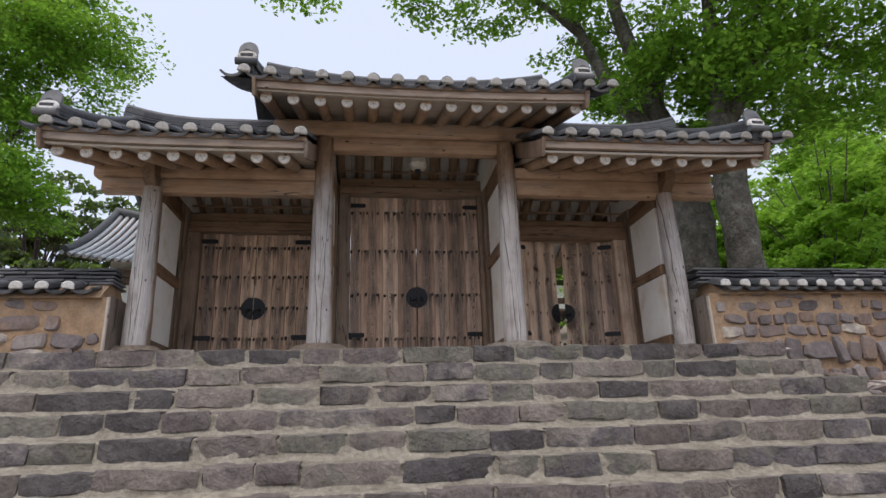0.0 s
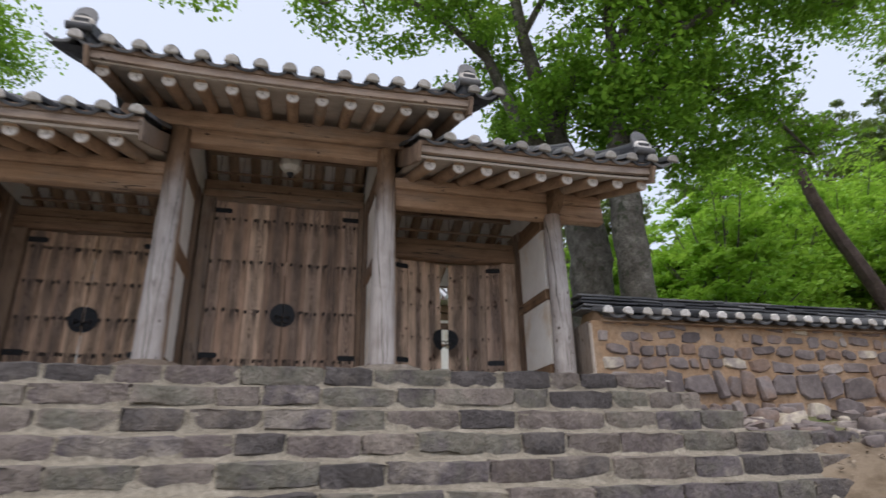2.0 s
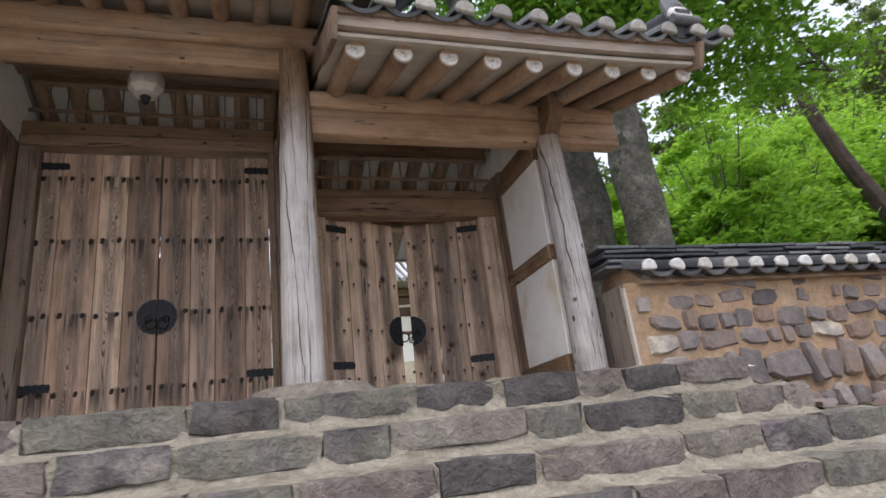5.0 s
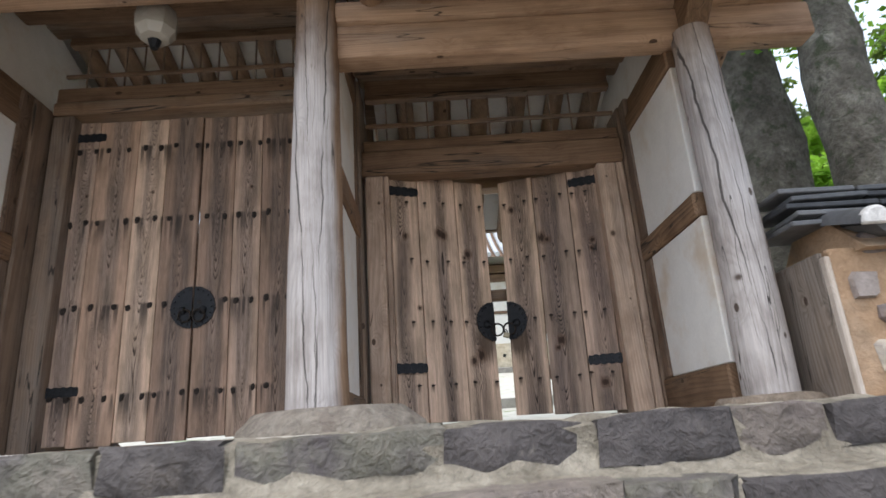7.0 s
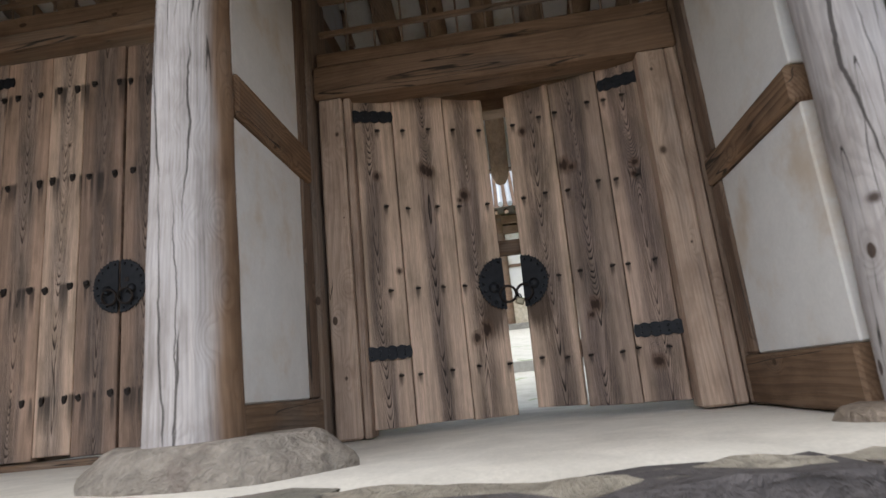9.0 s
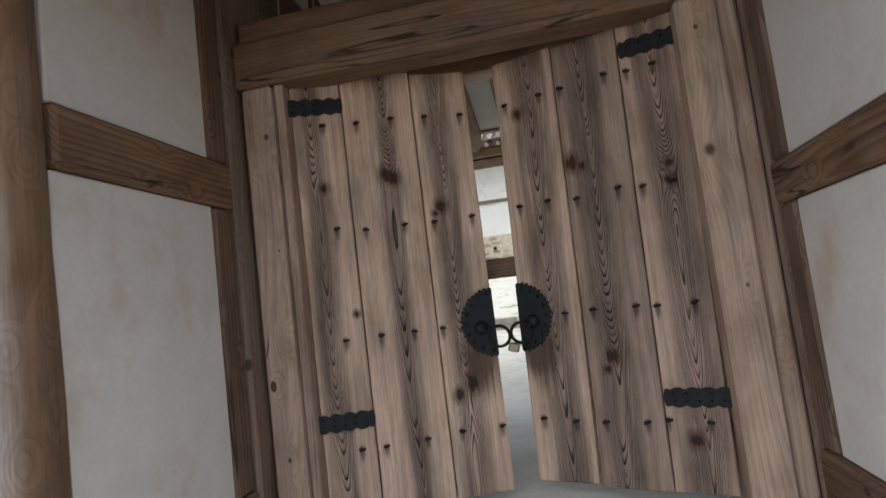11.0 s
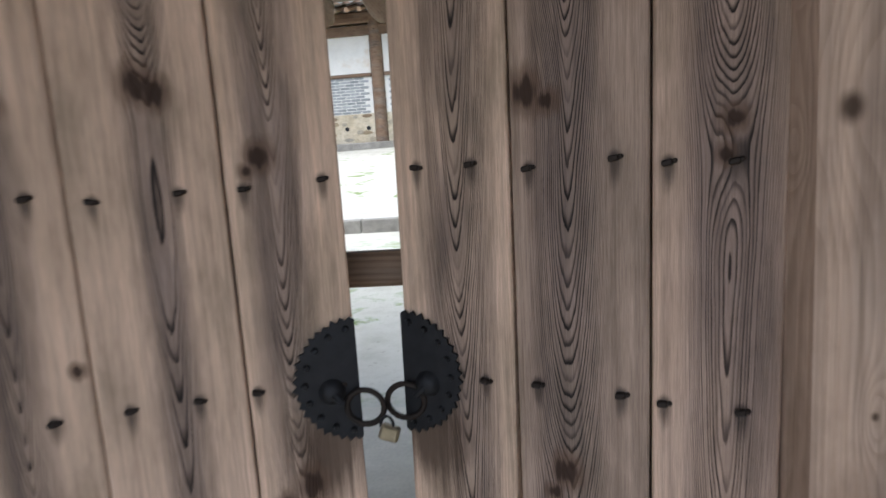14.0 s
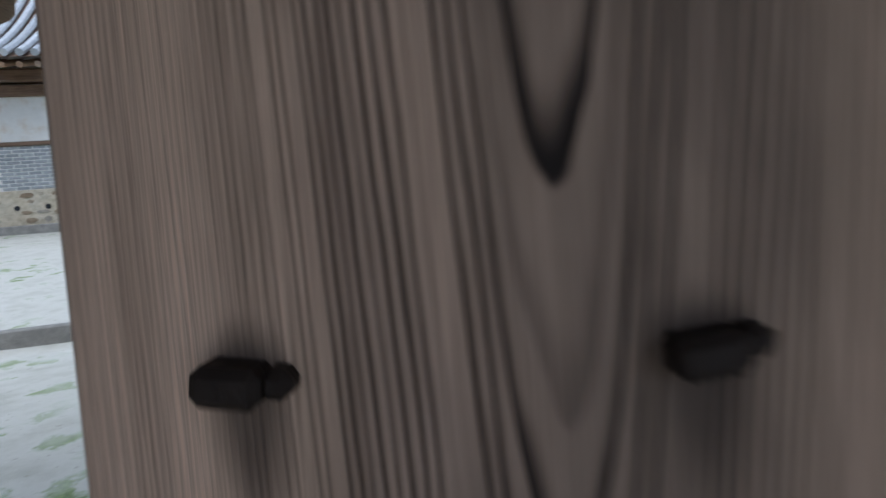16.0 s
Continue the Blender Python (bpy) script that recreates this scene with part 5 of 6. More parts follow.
rafC = [-1.385 + 0.3285 * i for i in range(13)]
rafL = [-3.66 + 0.3165 * i for i in range(9)]
rafR = [2.185 + 0.349 * i for i in range(9)]
roof("centre_roof", "grey tiled roof raised over the middle bay", -1.50, 2.66, -1.93, 3.0, 6.005, 7.28, rafC, 5.853, -1.60, 2.64, 5, 0.24, 0.24)
roof("west_roof", "grey tiled roof over the west bay", -3.78, -0.86, -4.02, -0.92, 5.25, 6.46, rafL, 5.075, -3.74, None, 4, 0.2, 0.24)
roof("east_roof", "grey tiled roof over the east bay", 2.02, 5.04, 2.08, 5.32, 5.36, 6.60, rafR, 5.175, None, 4.94, 4, 0.2, 0.24)


# ---- boundary walls ----
def boundary(name, x0, x1, zbase, ztop, cap, seed, sparse):
    r = random.Random(seed)
    w = thing(name, ((x0 + x1) / 2, 8.2, zbase), "rubble wall in orange clay under a tiled coping", "wall", kind="structure")
    b = MB()
    nx_ = int((x1 - x0) / 0.09)
    nz_ = int((ztop - zbase) / 0.07)
    for i in range(nx_ + 1):
        for j in range(nz_ + 1):
            x, z = x0 + (x1 - x0) * i / nx_, zbase + (ztop - zbase) * j / nz_
            b.v.append((x, 7.965 + 0.022 * noise.noise((x * 5, z * 5, 2.0)) + 0.012 * noise.noise((x * 14, z * 14, 7.0)), z))
    b.f = [(i * (nz_ + 1) + j, (i + 1) * (nz_ + 1) + j, (i + 1) * (nz_ + 1) + j + 1, i * (nz_ + 1) + j + 1) for i in range(nx_) for j in range(nz_)]
    b.box(x0, x1, 7.99, 8.50, zbase, ztop)
    part("clay_core", b, CLAY, w, "crumbling orange clay mortar", smooth=60)
    z = zbase + 0.10
    while z < ztop - 0.06:
        h = r.uniform(0.14, 0.23) if z > 2.78 else r.uniform(0.20, 0.36)
        x = x0 + 0.05 + r.uniform(0, 0.1)
        while x < x1 - 0.12:
            wd = r.choice((r.uniform(0.11, 0.22), r.uniform(0.2, 0.36), r.uniform(0.3, 0.52))) * (1.0 if z > 2.78 else 1.15)
            wd = min(wd, x1 - 0.03 - x)
            if r.random() > (sparse + 0.10 if z > ztop - 0.30 else sparse):
                me = rubble_data(wd, h * r.uniform(0.74, 1.14), r)
                mesh_part("stone", me, RUBBLE, w, pose(x + wd / 2, 7.945 - r.uniform(0.0, 0.02) + (0.022 if z > ztop - 0.26 else 0) - (0.03 if z < 2.75 else 0), z + h / 2 + r.uniform(-0.028, 0.028), r.uniform(-5, 5), r.uniform(-11, 11), r.uniform(-4, 4)))
            x += wd + (r.uniform(-0.005, 0.03) if z < ztop - 0.42 else r.uniform(0.0, 0.06))
        z += h + 0.012
    # coping
    p = 0.278
    n = int((x1 - x0) / p)
    for i in range(n):
        x = x0 + 0.16 + i * p
        mesh_part("convex_tile", CONVEX, TILE, w, pose(x, 7.80, cap + 0.005 + r.uniform(-0.006, 0.006), 17, 0, r.uniform(-2, 2)) @ Matrix.Diagonal((0.95, 1.25, 0.95, 1)))
        mesh_part("pan_tile", PAN, TILE, w, pose(x + p / 2, 7.785, cap + 0.115, 15, 0, r.uniform(-1.5, 1.5)) @ Matrix.Diagonal((0.93, 1.2, 0.95, 1)))
        mesh_part("lime_plug", PLUG, LIME, w, pose(x, 7.798, cap + 0.02, 12, r.uniform(-8, 8), 0) @ Matrix.Diagonal((0.95, 1, 0.95, 1)))
    part("coping_bed", MB().prism([(7.88, ztop - 0.02), (8.62, ztop - 0.02), (8.42, cap + 0.13), (8.12, cap + 0.13)], x0 + 0.14, x1 - 0.05, None, "x"), CLAY, w)
    for c in range(5):
        x = x0 - r.uniform(0.0, 0.06)
        yw = 0.21 - 0.018 * c
        while x < x1:
            ln = min(r.uniform(0.32, 0.52), x1 - x)
            if ln > 0.05:
                zc = cap + 0.105 + 0.05 * c + r.uniform(-0.005, 0.005)
                bb = MB().box(-ln / 2 + 0.003, ln / 2 - 0.003, -yw, yw, 0, 0.028)
                mesh_part("coping_tile", bb.data("coping_tile", 0.005), TILE, w, pose(x + ln / 2, 8.27 + r.uniform(-0.016, 0.016), zc, r.uniform(-2, 2), r.uniform(-1.4, 1.4), r.uniform(-1.5, 1.5)))
            x += ln
    part("coping_core", MB().box(x0 + 0.40, x1 - 0.30, 8.16, 8.38, cap + 0.08, cap + 0.325), TILE, w, bevel=0.03)
    return w


boundary("wall_boundary_east", 4.42, 9.75, 2.22, 3.57, 3.635, 11, 0.03)
boundary("wall_boundary_far_east", 9.80, 16.0, 2.30, 3.42, 3.485, 12, 0.06)
boundary("wall_boundary_west", -9.0, -3.18, 2.60, 3.53, 3.595, 13, 0.22)
for x, ox in ((4.355, 1), (-3.12, -1)):
    bd = thing("edge_board", (x, 8.0, 2.86), "upright weathered boards closing the wall end beside the column", "board", "wall end boards")
    a, b = sorted((x + ox * 0.030, x + ox * 0.055))
    part("board", MB().box(a, b, 7.99, 8.46, 2.85, 3.56), SPLIT, bd, bevel=0.004)
    part("board", MB().box(a - 0.002, b + 0.003, 7.94, 7.986, 2.85, 3.53), BATTEN, bd, "pale split batten", bevel=0.006)

# ---- courtyard behind the gate ----
KERB = speckled("granite_kerb", [(0.2, (0.30, 0.28, 0.25)), (0.5, (0.42, 0.40, 0.36)), (0.8, (0.50, 0.48, 0.44))], 1.5, 0.9, 0.5, 0.01, "object", fine=80.0)
for i in range(14):
    x = -8.0 + i * 1.15
    alone("kerb_stone", MB().box(x + 0.004, x + 1.146, 16.88, 17.10, 3.05, 3.415), KERB, "long grey granite kerb stone across the courtyard", "kerb", "courtyard kerb stones", bevel=0.015)

BRICKGREY = speckled("grey_wall_brick", [(0.0, (0.33, 0.345, 0.35)), (0.5, (0.42, 0.43, 0.435)), (1.0, (0.50, 0.51, 0.51))], 4.0, 0.85, 0.3, 0.004, "object")
WHITEJOINT = plain("white_lime_joint", (0.74, 0.72, 0.68), 0.9, 0.0, 0.15)
HALLWOOD = wood("hall_timber", (0.26, 0.175, 0.12), (0.17, 0.11, 0.07), (0.25, 0.21, 0.175), "x", 20, 2.0, 0.5, 0.4)
HALLCLAY = speckled("tan_clay_facing", [(0.2, (0.55, 0.45, 0.31)), (0.5, (0.66, 0.57, 0.43)), (0.8, (0.72, 0.65, 0.53))], 2.0, 0.95, 0.5, 0.01, "none", fine=30.0)
hall = thing("tiled_hall", (-1.5, 28.5, 4.7), "long timber hall with white plaster, grey brick and a tiled roof", "hall")
YH = 26.5
part("platform", MB().box(-13, 9, 26.05, 33, 4.4, 4.93), KERB, hall, "grey stone platform edge", bevel=0.03)
part("brick_bed", MB().box(-11, 8, YH - 0.004, YH + 0.1, 5.802, 6.88), WHITEJOINT, hall)
part("back_wall", MB().box(-11, 8, YH + 0.1, 32, 4.93, 9.2), WHITEJOINT, hall)
part("stone_base", MB().box(-11, 8, YH - 0.03, YH + 0.1, 4.931, 5.80), HALLCLAY, hall, "clay base set with round field stones")
r3 = random.Random(31)
bay = 3.11
for i in range(-3, 5):
    x = -3.40 + i * bay
    part("post", MB().tube([(x, YH - 0.02, 4.93), (x, YH - 0.02, 8.75)], [0.20, 0.19], 12), HALLWOOD, hall)
    part("rail", MB().box(x + 0.2, x + bay - 0.2, YH - 0.07, YH + 0.1, 6.88, 6.98), HALLWOOD, hall, bevel=0.01)
    if i == -1:
        for k in range(4):
            xa = x + 0.2 + k * (bay - 0.4) / 4
            part("door_panel", MB().box(xa + 0.01, xa + (bay - 0.4) / 4 - 0.01, YH - 0.06, YH + 0.1, 5.9, 8.05), SPLIT, hall, "grey boarded door", bevel=0.01)
        for zz in (5.82, 6.35, 7.2):
            part("door_rail", MB().box(x + 0.2, x + bay - 0.2, YH - 0.10, YH - 0.062, zz, zz + 0.09), SPLIT, hall, bevel=0.01)
    part("plaster_panel", MB().box(x + 0.2, x + bay - 0.2, YH - 0.03, YH + 0.1, 6.98, 8.06), PLASTER, hall)
    for k in range(4):
        xx = x + 0.70 + k * 0.67
        part("vent_hole", MB().tube([(xx, YH - 0.045, 5.37), (xx, YH + 0.02, 5.37)], [0.065, 0.06], 10), IRON, hall, "round black vent hole")
part("lintel_beam", MB().box(-11, 8, YH - 0.14, YH + 0.12, 8.06, 8.34), HALLWOOD, hall, bevel=0.02)
part("purlin", MB().box(-11, 8, YH - 0.16, YH + 0.14, 8.40, 8.72), HALLWOOD, hall, bevel=0.04)
b = MB()
xx = -5.0
while xx < 1.8:
    for zz in (5.06, 5.24, 5.52, 5.70):
        w, hh = r3.uniform(0.14, 0.36), r3.uniform(0.08, 0.16)
        if r3.random() < 0.6:
            cx, cz = xx + r3.uniform(-0.08, 0.08), zz + r3.uniform(-0.03, 0.03)
            ring = [(cx + w / 2 * math.cos(a) * r3.uniform(0.8, 1.1), cz + hh / 2 * math.sin(a) * r3.uniform(0.8, 1.1)) for a in np.arange(0, 6.2, 0.75)]
            b.prism(ring, YH - 0.045, YH + 0.02)
    xx += 0.36
FIELD = speckled("tan_field_stone", [(0.0, (0.28, 0.20, 0.13)), (0.4, (0.42, 0.33, 0.22)), (0.7, (0.50, 0.44, 0.34)), (1.0, (0.34, 0.31, 0.27))], 3.0, 0.9, 0.3, 0.01, "island")
tagged(part("field_stone_facing", b, FIELD, hall, "round tan field stones"), kind="stuff")
BRICK = MB().box(-0.135, 0.135, 0, 0.05, -0.034, 0.034).data("brick", 0.006)
for j in range(12):
    for i in range(16):
        x = -4.0 + 0.297 * i + (0.148 if j % 2 else 0)
        if abs(((x + 3.40) % bay) - bay / 2) < bay / 2 - 0.33:
            mesh_part("brick", BRICK, BRICKGREY, hall, pose(x, YH - 0.02, 5.85 + 0.09 * j))
hz = lambda q: 8.72 + 3.2 * (0.66 * q + 0.34 * q * q)  # noqa: E731
up = lambda x: 0.35 * max(0.0, 1 - (x + 12.3) / 3.5) ** 2  # noqa: E731
b = MB()
for i in range(72):
    x = -12.3 + 0.30 * i
    b.v += [(x, 25.2 + 4.3 * k / 8, hz(k / 8) - 0.05 + up(x)) for k in range(9)] + [(x, 33.6, 8.6)]
b.f = [(i * 10 + k, i * 10 + k + 1, i * 10 + k + 11, i * 10 + k + 10) for i in range(71) for k in range(9)]
part("roof_slab", b, HALLWOOD, hall, smooth=60)
b = MB()
for i in range(72):
    x = -12.3 + 0.30 * i
    b.tube([(x, 25.1 + 4.4 * k / 8, hz(k / 8) + 0.02 + up(x)) for k in range(9)], [0.088] * 9, 8)
part("ridge", MB().tube([(-12.3, 29.5, 12.45), (-10.5, 29.5, 12.1), (-6, 29.5, 12.0), (9, 29.5, 12.0)], [0.22] * 4, 10), OLDTILE, hall, smooth=60)
part("verge_ridge", MB().tube([(-12.2, 25.1 + 4.4 * k / 8, hz(k / 8) + 0.18 + up(-12.2)) for k in range(9)], [0.17] * 9, 8), OLDTILE, hall, smooth=60)
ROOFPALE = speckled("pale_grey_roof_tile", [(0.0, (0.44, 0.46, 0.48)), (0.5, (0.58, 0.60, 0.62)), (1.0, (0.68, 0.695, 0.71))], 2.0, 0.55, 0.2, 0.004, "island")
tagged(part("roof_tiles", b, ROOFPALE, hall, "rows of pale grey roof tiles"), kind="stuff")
for i in range(34):
    x = -8 + 0.36 * i
    part("rafter", MB().tube([(x, 25.28, 8.52), (x, 26.6, 8.95)], [0.07, 0.075], 8), RAFTER, hall)


# ---- trees ----
def leaves(name, sprays, size, material, parent, seed, label="", flat=0.45):
    """Many small leaves in sprays: rows of (centre, reach, thickness, count)."""
    r = np.random.default_rng(seed)
    ctr = np.concatenate([np.repeat([c], n, 0) for c, _, _, n in sprays])
    reach = np.concatenate([np.full(n, a) for _, a, _, n in sprays])
    thick = np.concatenate([np.full(n, t) for _, _, t, n in sprays])
    n = len(ctr)
    d = r.normal(size=(n, 3))
    d /= np.linalg.norm(d, axis=1)[:, None]
    rad = r.random(n) ** 0.45
    p = ctr + d * (rad * reach)[:, None] * np.stack([np.ones(n), np.ones(n), thick], 1)
    p[:, 2] -= (rad * reach) ** 2 * 0.12
    a = r.random(n) * 2 * np.pi
    fwd = np.stack([np.cos(a), np.sin(a), r.normal(0, flat, n) - 0.25], 1)
    fwd /= np.linalg.norm(fwd, axis=1)[:, None]
    side = np.cross(fwd, r.normal(size=(n, 3)) * flat + np.array([0, 0, 1.0]))
    side /= np.linalg.norm(side, axis=1)[:, None] + 1e-9
    s = size * (0.6 + 0.8 * r.random(n))[:, None]
    v = np.stack([p - fwd * s * 0.5, p + side * s * 0.30, p + fwd * s * 0.62, p - side * s * 0.30], 1).reshape(-1, 3)
    me = bpy.data.meshes.new(name)
    me.vertices.add(4 * n)
    me.vertices.foreach_set("co", v.astype(np.float32).ravel())
    me.loops.add(4 * n)
    me.loops.foreach_set("vertex_index", np.arange(4 * n, dtype=np.int32))
    me.polygons.add(n)
    me.polygons.foreach_set("loop_start", np.arange(0, 4 * n, 4, dtype=np.int32))
    me.update(calc_edges=True)
    return mesh_part(name, me, material, parent, None, label)


def limb(mb, pts, r0, r1, r, n=9, sub=5):
    """A bent, tapering limb through a few points."""
    out, P = [], [Vector(p) for p in pts]
    P = [P[0] * 2 - P[1]] + P + [P[-1] * 2 - P[-2]]
    for i in range(1, len(P) - 2):
        for k in range(sub):
            t = k / sub
            a, b_, c, d = P[i - 1:i + 3]
            q = 0.5 * ((2 * b_) + (c - a) * t + (2 * a - 5 * b_ + 4 * c - d) * t * t + (3 * b_ - a - 3 * c + d) * t ** 3)
            out.append(q + Vector((r.uniform(-1, 1), r.uniform(-1, 1), 0)) * r0 * 0.06)
    out.append(P[-2])
    m = len(out) - 1
    mb.tube(out, [r0 + (r1 - r0) * (i / m) for i in range(m + 1)], n, wob=0.05, rng=r)
    return out


def twigs(mb, stem, r, count, reach, sprays, leafn, droop=0.0, spread=0.7):
    """Side twigs from the outer half of a limb, each ending in leaf sprays."""
    for _ in range(count):
        p = Vector(stem[r.randrange(len(stem) // 3, len(stem))])
        d = Vector((r.uniform(-1, 1), r.uniform(-1, 1), r.uniform(-0.25, 0.5))).normalized()
        q = p + d * reach * r.uniform(0.5, 1.0)
        mid = (p + q) / 2 + Vector((0, 0, 0.12 * reach))
        mb.tube([p, mid, q], [0.028, 0.018, 0.007], 5, caps=False)
        for c in (q, mid * 0.4 + q * 0.6, q + d * 0.3):
            sprays.append((tuple(c + Vector((r.uniform(-0.3, 0.3), r.uniform(-0.3, 0.3), -droop * r.random()))), spread * r.uniform(0.6, 1.2), 0.38, leafn))


def big_tree(name, label, trunk, r0, r1, limbs, size, leafn, seed, mat=BARK, leaf=LEAF, tw=9, reach=1.3, spread=0.7):
    r = random.Random(seed)
    tr = thing(name, trunk[0], label, "tree")
    b = MB()
    limb(b, trunk, r0, r1, r, 16)
    sprays = []
    for pts, ra, rb in limbs:
        stem = limb(b, pts, ra, rb, r, 9)
        twigs(b, stem, r, tw, reach, sprays, leafn, 0.2, spread)
    part("trunk", b, mat, tr, smooth=70)
    leaves("crown", sprays, size, leaf, tr, seed, "bright green summer leaves")
    return tr


big_tree("zelkova_tree", "old tall tree with a mottled grey trunk and spreading green crown",
         [(7.0, 10.75, 2.7), (7.0, 10.75, 4.2), (7.0, 10.75, 6.0), (6.97, 10.75, 7.6)], 0.35, 0.29,
         [([(6.9, 10.7, 7.3), (6.95, 10.6, 8.6), (7.1, 10.6, 10.6), (7.0, 10.2, 13.0)], 0.24, 0.08),
          ([(6.9, 10.75, 7.4), (7.7, 10.6, 8.7), (8.6, 10.5, 10.3), (10.0, 10.0, 12.2)], 0.22, 0.06),
          ([(7.0, 10.6, 9.2), (8.2, 9.6, 10.3), (9.8, 8.9, 10.9), (11.6, 8.6, 10.6)], 0.12, 0.03),
          ([(8.4, 10.5, 10.0), (9.6, 10.8, 9.9), (11.2, 11.0, 9.6), (12.6, 11.2, 8.7)], 0.10, 0.03),
          ([(7.0, 10.4, 11.0), (6.2, 9.4, 11.6), (5.0, 8.6, 11.8), (3.9, 8.2, 11.2)], 0.10, 0.03),
          ([(7.1, 10.5, 10.4), (7.9, 9.4, 11.4), (9.0, 8.4, 11.8)], 0.10, 0.03),
          ([(9.2, 10.2, 11.2), (11.2, 9.8, 12.2), (13.5, 9.4, 12.4)], 0.09, 0.03),
          ([(7.0, 10.7, 7.9), (8.0, 11.4, 8.4), (9.0, 11.9, 8.3)], 0.08, 0.03)], 0.128, 98, 41, tw=18, reach=1.6, spread=0.85)
big_tree("leaning_tree", "old grey tree leaning over the gate roof with airy foliage",
         [(6.80, 12.1, 2.7), (6.76, 12.0, 4.5), (6.72, 11.9, 6.3), (6.32, 11.6, 8.0)], 0.48, 0.39,
         [([(6.3, 11.6, 7.8), (5.8, 11.5, 9.4), (5.45, 11.5, 11.0), (5.0, 11.3, 13.5)], 0.26, 0.09),
          ([(6.2, 11.7, 7.8), (5.3, 11.6, 8.7), (4.5, 11.5, 10.4), (3.6, 11.2, 12.4)], 0.20, 0.06),
          ([(4.6, 11.5, 10.2), (3.4, 11.2, 10.9), (2.2, 11.0, 11.1), (0.9, 10.9, 10.5)], 0.09, 0.02),
          ([(3.9, 11.3, 11.6), (2.4, 11.2, 12.0), (0.2, 11.0, 11.6), (-1.5, 10.8, 10.3)], 0.08, 0.02),
          ([(5.4, 11.5, 11.0), (5.9, 10.6, 11.9), (6.6, 9.8, 12.3)], 0.09, 0.03),
          ([(5.9, 11.6, 9.0), (5.9, 12.6, 9.6), (6.5, 13.6, 9.6)], 0.09, 0.03),
          ([(6.2, 11.6, 8.3), (6.1, 11.0, 9.0), (6.0, 10.4, 9.2)], 0.05, 0.02)], 0.115, 86, 42, tw=13, reach=0.95, spread=0.6)
big_tree("slender_tree", "slim bare-stemmed tree forking high above the wall", [(14.9, 10.6, 3.4), (15.15, 10.6, 6.8), (15.85, 10.6, 9.7), (16.35, 10.6, 12.4)], 0.25, 0.17,
         [([(16.35, 10.6, 12.3), (17.5, 10.6, 13.1), (18.6, 10.5, 14.2)], 0.14, 0.05), ([(16.35, 10.6, 12.2), (15.9, 10.6, 13.0), (15.3, 10.5, 14.4)], 0.12, 0.05)], 0.105, 95, 43, PINEBARK, LEAF, 12, 1.6, 0.9)
b = MB()
limb(b, [(17.0, 13.2, 4.2), (15.9, 13.2, 6.1), (14.7, 13.2, 8.3), (14.1, 13.2, 10.1)], 0.25, 0.14, random.Random(3), 10)
tagged(alone("broken_trunk", b, PINEBARK, "leaning bare tree trunk with a broken top", "tree trunk"))
big_tree("west_tree", "leafy broad tree behind the west wall", [(-15.5, 22, 4), (-15.2, 22, 9), (-15, 22, 13)], 0.4, 0.25,
         [([(-15, 22, 9), (-14, 21.8, 11), (-12.6, 21.6, 12.6), (-11.2, 21.4, 13.6)], 0.14, 0.04),
          ([(-15, 22, 12), (-13.6, 21.8, 14.6), (-11.8, 21.6, 16.2), (-10.9, 21.4, 16.0)], 0.14, 0.04),
          ([(-15, 22, 13), (-14.2, 21.6, 16), (-13, 21.4, 18.6), (-12.2, 21, 19.5)], 0.14, 0.04),
          ([(-15, 22, 8), (-14.2, 21.2, 9.4), (-13.0, 20.6, 10.0), (-12.2, 20.4, 9.6)], 0.12, 0.04),
          ([(-15, 22, 11), (-16.5, 21, 13), (-17.5, 20, 15)], 0.14, 0.04),
          ([(-15, 22, 12.5), (-13.8, 20.8, 14), (-12.6, 20, 15.4)], 0.12, 0.04)], 0.155, 150, 44, tw=20, reach=2.0, spread=1.2)


def shrub(name, at, reach, hgt, count, size, seed, material, label, bark=BARK, flat=0.4):
    """A bushy tree: stems and layered sprays of leaves over an uneven dome."""
    r = random.Random(seed)
    sh = thing(name, at, label, "shrub", "hillside shrubs")
    b = MB()
    sprays = []
    for _ in range(count):
        a, el = r.uniform(0, 6.28), math.asin(r.uniform(-0.1, 1))
        k = r.uniform(0.55, 1.05) * (1 + 0.25 * math.sin(3 * a + seed))
        p = Vector((at[0] + math.cos(a) * math.cos(el) * reach * k, at[1] + math.sin(a) * math.cos(el) * reach * k, at[2] + hgt * 0.25 + math.sin(el) * hgt * 0.75 * k))
        if len(b.f) < 900:
            mid = (Vector(at) + p) / 2 + Vector((0, 0, hgt * 0.1))
            b.tube([Vector(at) + Vector((0, 0, -0.3)), mid, p], [0.06, 0.035, 0.01], 5, caps=False)
        sprays.append((tuple(p), r.uniform(0.45, 0.95) * reach * 0.30, 0.30, 78))
    part("stem", b, bark, sh, smooth=70)
    leaves("foliage", sprays, size, material, sh, seed, flat=flat)
    return sh


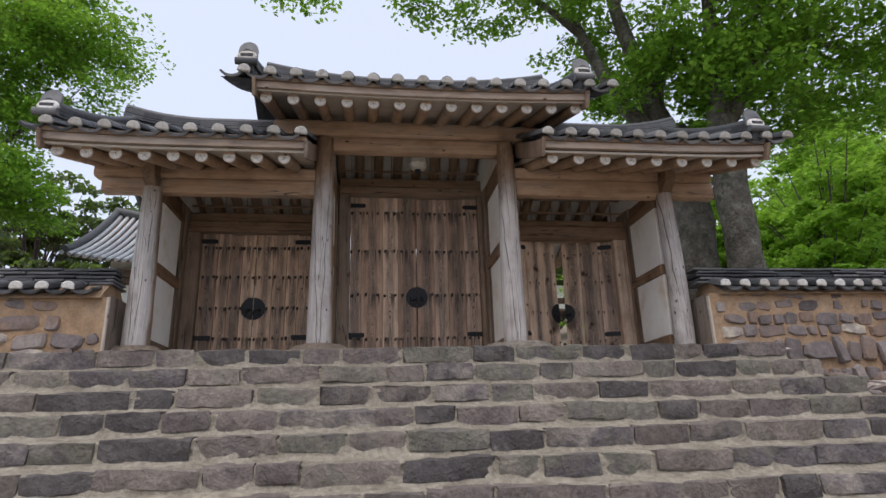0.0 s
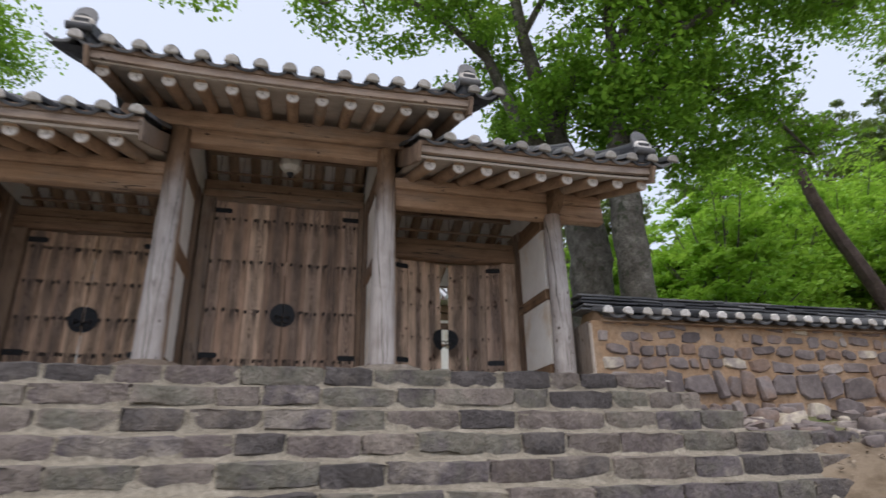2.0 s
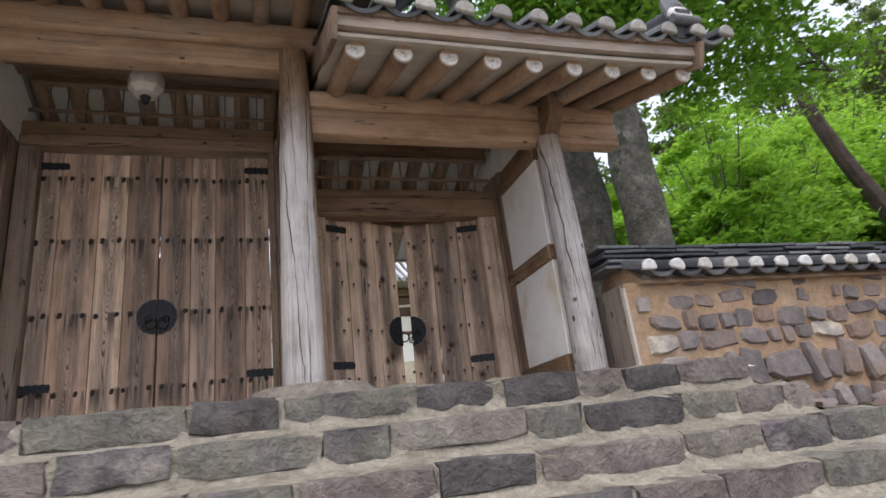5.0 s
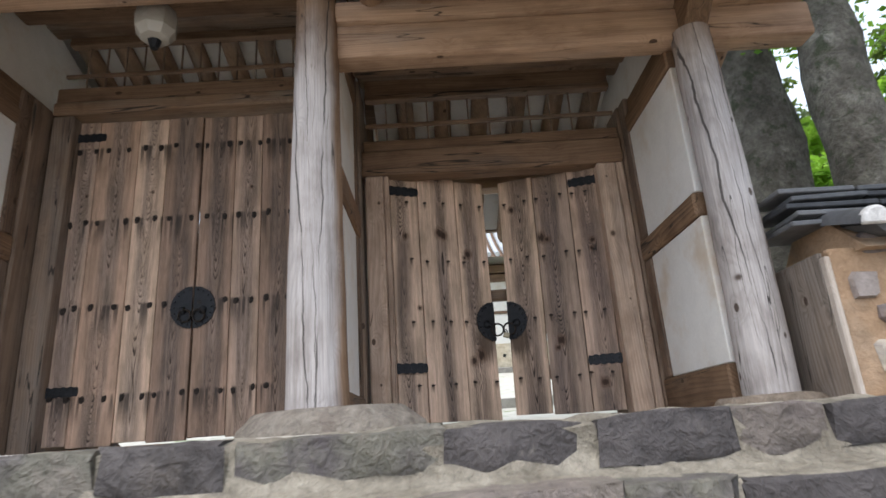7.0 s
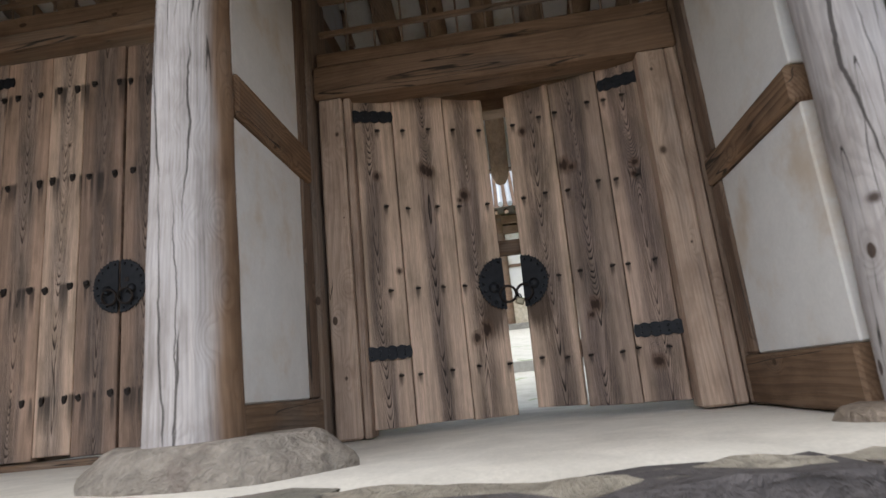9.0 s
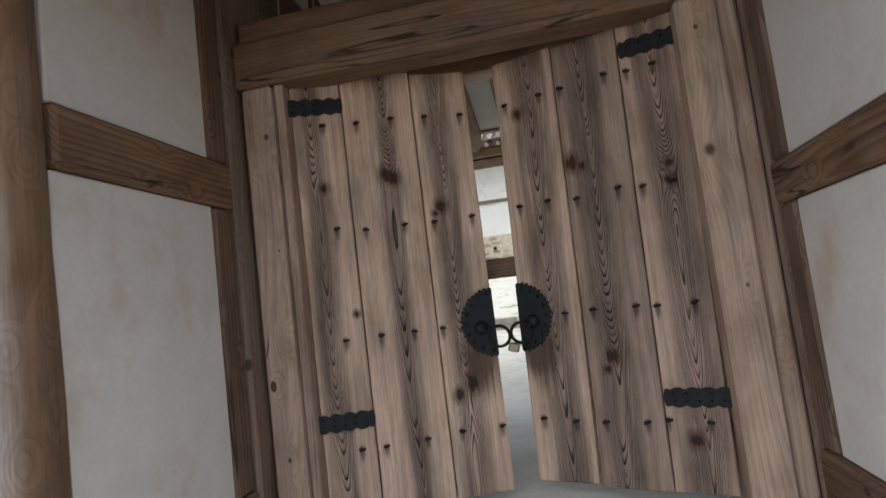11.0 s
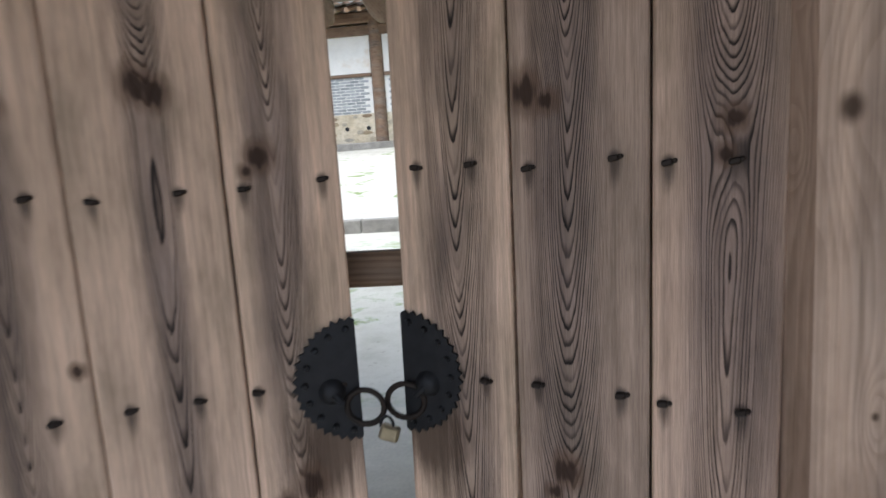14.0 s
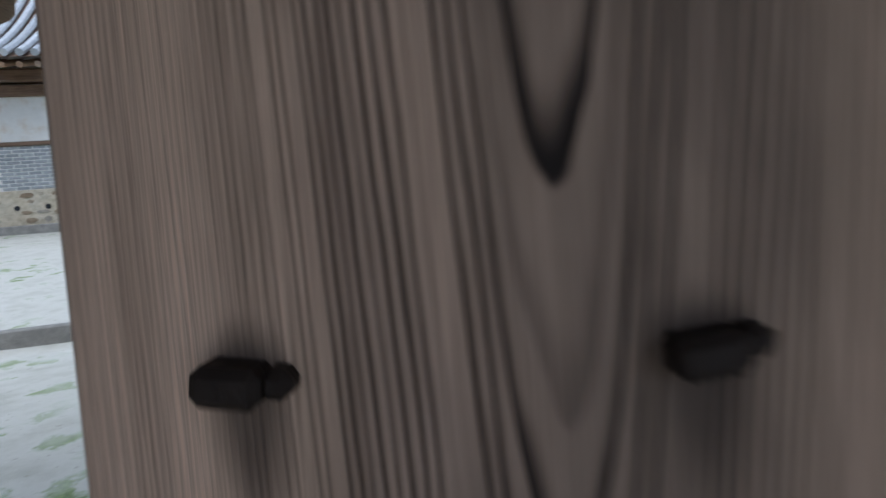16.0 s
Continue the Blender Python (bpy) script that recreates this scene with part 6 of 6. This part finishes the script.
SH = [(8.6, 15.2, 1.7, 4.6), (11.6, 14.2, 2.2, 3.0), (14.2, 16.0, 3.0, 3.8), (17.5, 17.5, 3.4, 4.4), (21.0, 18.5, 3.8, 4.8), (12.6, 18.0, 2.8, 3.6), (16.0, 21.0, 3.6, 4.6), (20.5, 23.0, 4.2, 5.0), (25.5, 21.0, 4.4, 5.2),
      (19.0, 14.0, 2.8, 3.6), (23.5, 15.0, 3.2, 4.2), (28.0, 17.0, 3.8, 4.8), (10.6, 21.5, 2.6, 4.4), (30.0, 24.0, 4.6, 5.6), (13.0, 15.4, 2.2, 5.6), (17.5, 19.8, 3.2, 6.8)]
for i, (x, y, a, h) in enumerate(SH):
    shrub("hillside_shrub", (x, y, height(x, y)), a, h, 150, 0.13 + 0.003 * y, 100 + i, LEAF_B, "dense bright green maple-like shrub on the slope")
for i, (x, y, a, h) in enumerate([(-11.5, 15.5, 2.2, 3.4), (-14.5, 18.0, 2.8, 4.4), (-18.0, 17.0, 3.0, 5.0), (-9.2, 14.2, 1.5, 2.3)]):
    shrub("hillside_shrub", (x, y, height(x, y)), a, h, 130, 0.135, 140 + i, LEAF_B, "dense bright green shrub behind the west wall")
for i, (x, y, h) in enumerate([(-19, 36, 8.5), (-14.5, 38, 8.0), (-24, 38, 10), (18, 36, 7.5), (24, 38, 10.5), (32, 36, 12.0), (40, 34, 13.0), (13, 40, 6.5), (47, 30, 12.5), (52, 38, 10.0), (57, 34, 10.0), (63, 40, 10.0), (70, 36, 10.0)]):
    shrub("hill_pine", (x, y, height(x, y) + 1.0), 3.6, h, 120, 0.30, 160 + i, NEEDLE, "grey-green pine on the far hillside", PINEBARK, 0.8)

# litter on the bank beside the steps
b, rl = MB(), random.Random(9)
for _ in range(420):
    x, y = rl.uniform(5.7, 9.5), rl.uniform(6.2, 7.85)
    z = height(x, y) + 0.012
    a, s = rl.uniform(0, 6.28), rl.uniform(0.025, 0.06)
    c, d = math.cos(a) * s, math.sin(a) * s
    b.add([(x - c, y - d, z), (x + d * 0.4, y - c * 0.4, z + 0.012), (x + c, y + d, z + rl.uniform(0, 0.03)), (x - d * 0.4, y + c * 0.4, z + 0.014)], [(0, 1, 2, 3)])
tagged(alone("leaf_litter", b, DRYLEAF, "dry brown leaves scattered on the bank", "leaf litter", kind="stuff"))
for i in range(46):
    x, y = rl.uniform(5.75, 9.4), rl.uniform(6.6, 7.8)
    w = rl.uniform(0.12, 0.36)
    me = stone_data(w, w * 0.7, w * 0.55, rl, 0.03, 0.03)
    me.materials.append(RUBBLE)
    st = new("loose_stone", me)
    st.matrix_basis = pose(x, y, height(x, y) + w * 0.16, rl.uniform(-12, 12), rl.uniform(-12, 12), rl.uniform(-40, 40))
    tagged(st, "loose fieldstone lying on the bank beside the steps", "stone", "loose stones")

for x, y, w in ((6.05, 7.35, 0.62), (6.75, 7.5, 0.50), (7.3, 7.25, 0.42), (6.5, 6.95, 0.55), (7.75, 7.55, 0.46), (8.35, 7.4, 0.52), (7.15, 6.85, 0.5), (8.0, 7.0, 0.45), (5.95, 6.85, 0.4), (8.8, 7.2, 0.4)):
    w *= 0.66
    me = step_data(w, w * 0.7, w * 0.36, rl)
    me.materials.append(RUBBLE)
    st = new("slab_stone", me)
    st.matrix_basis = pose(x, y, height(x, y) + w * 0.12, rl.uniform(-8, 14), rl.uniform(-12, 12), rl.uniform(-35, 35))
    tagged(st, "broken flat slab half sunk in the bank beside the steps", "stone", "slab stones")

# ---- stones of the steps ----
rs = random.Random(21)
for k, (y, z) in enumerate(STEPS):
    x = -5.9 + rs.uniform(0, 0.4)
    while x < ENDS[k] - 0.15:
        w = min(rs.choice((rs.uniform(0.34, 0.6), rs.uniform(0.5, 0.98))), ENDS[k] - x)
        h = rs.uniform(0.172, 0.222) * (1.0 if k < 8 else 0.8)
        if w > 0.12:
            me = step_data(w, 0.28, h, rs)
            mesh_part("stone", me, STEP, steps, pose(x + w / 2, y + rs.uniform(-0.018, 0.015), z - h / 2 + rs.uniform(-0.012, 0.01), rs.uniform(-3, 3), rs.uniform(-1.6, 1.6), rs.uniform(-2, 2)))
        x += w + rs.uniform(0.012, 0.05)
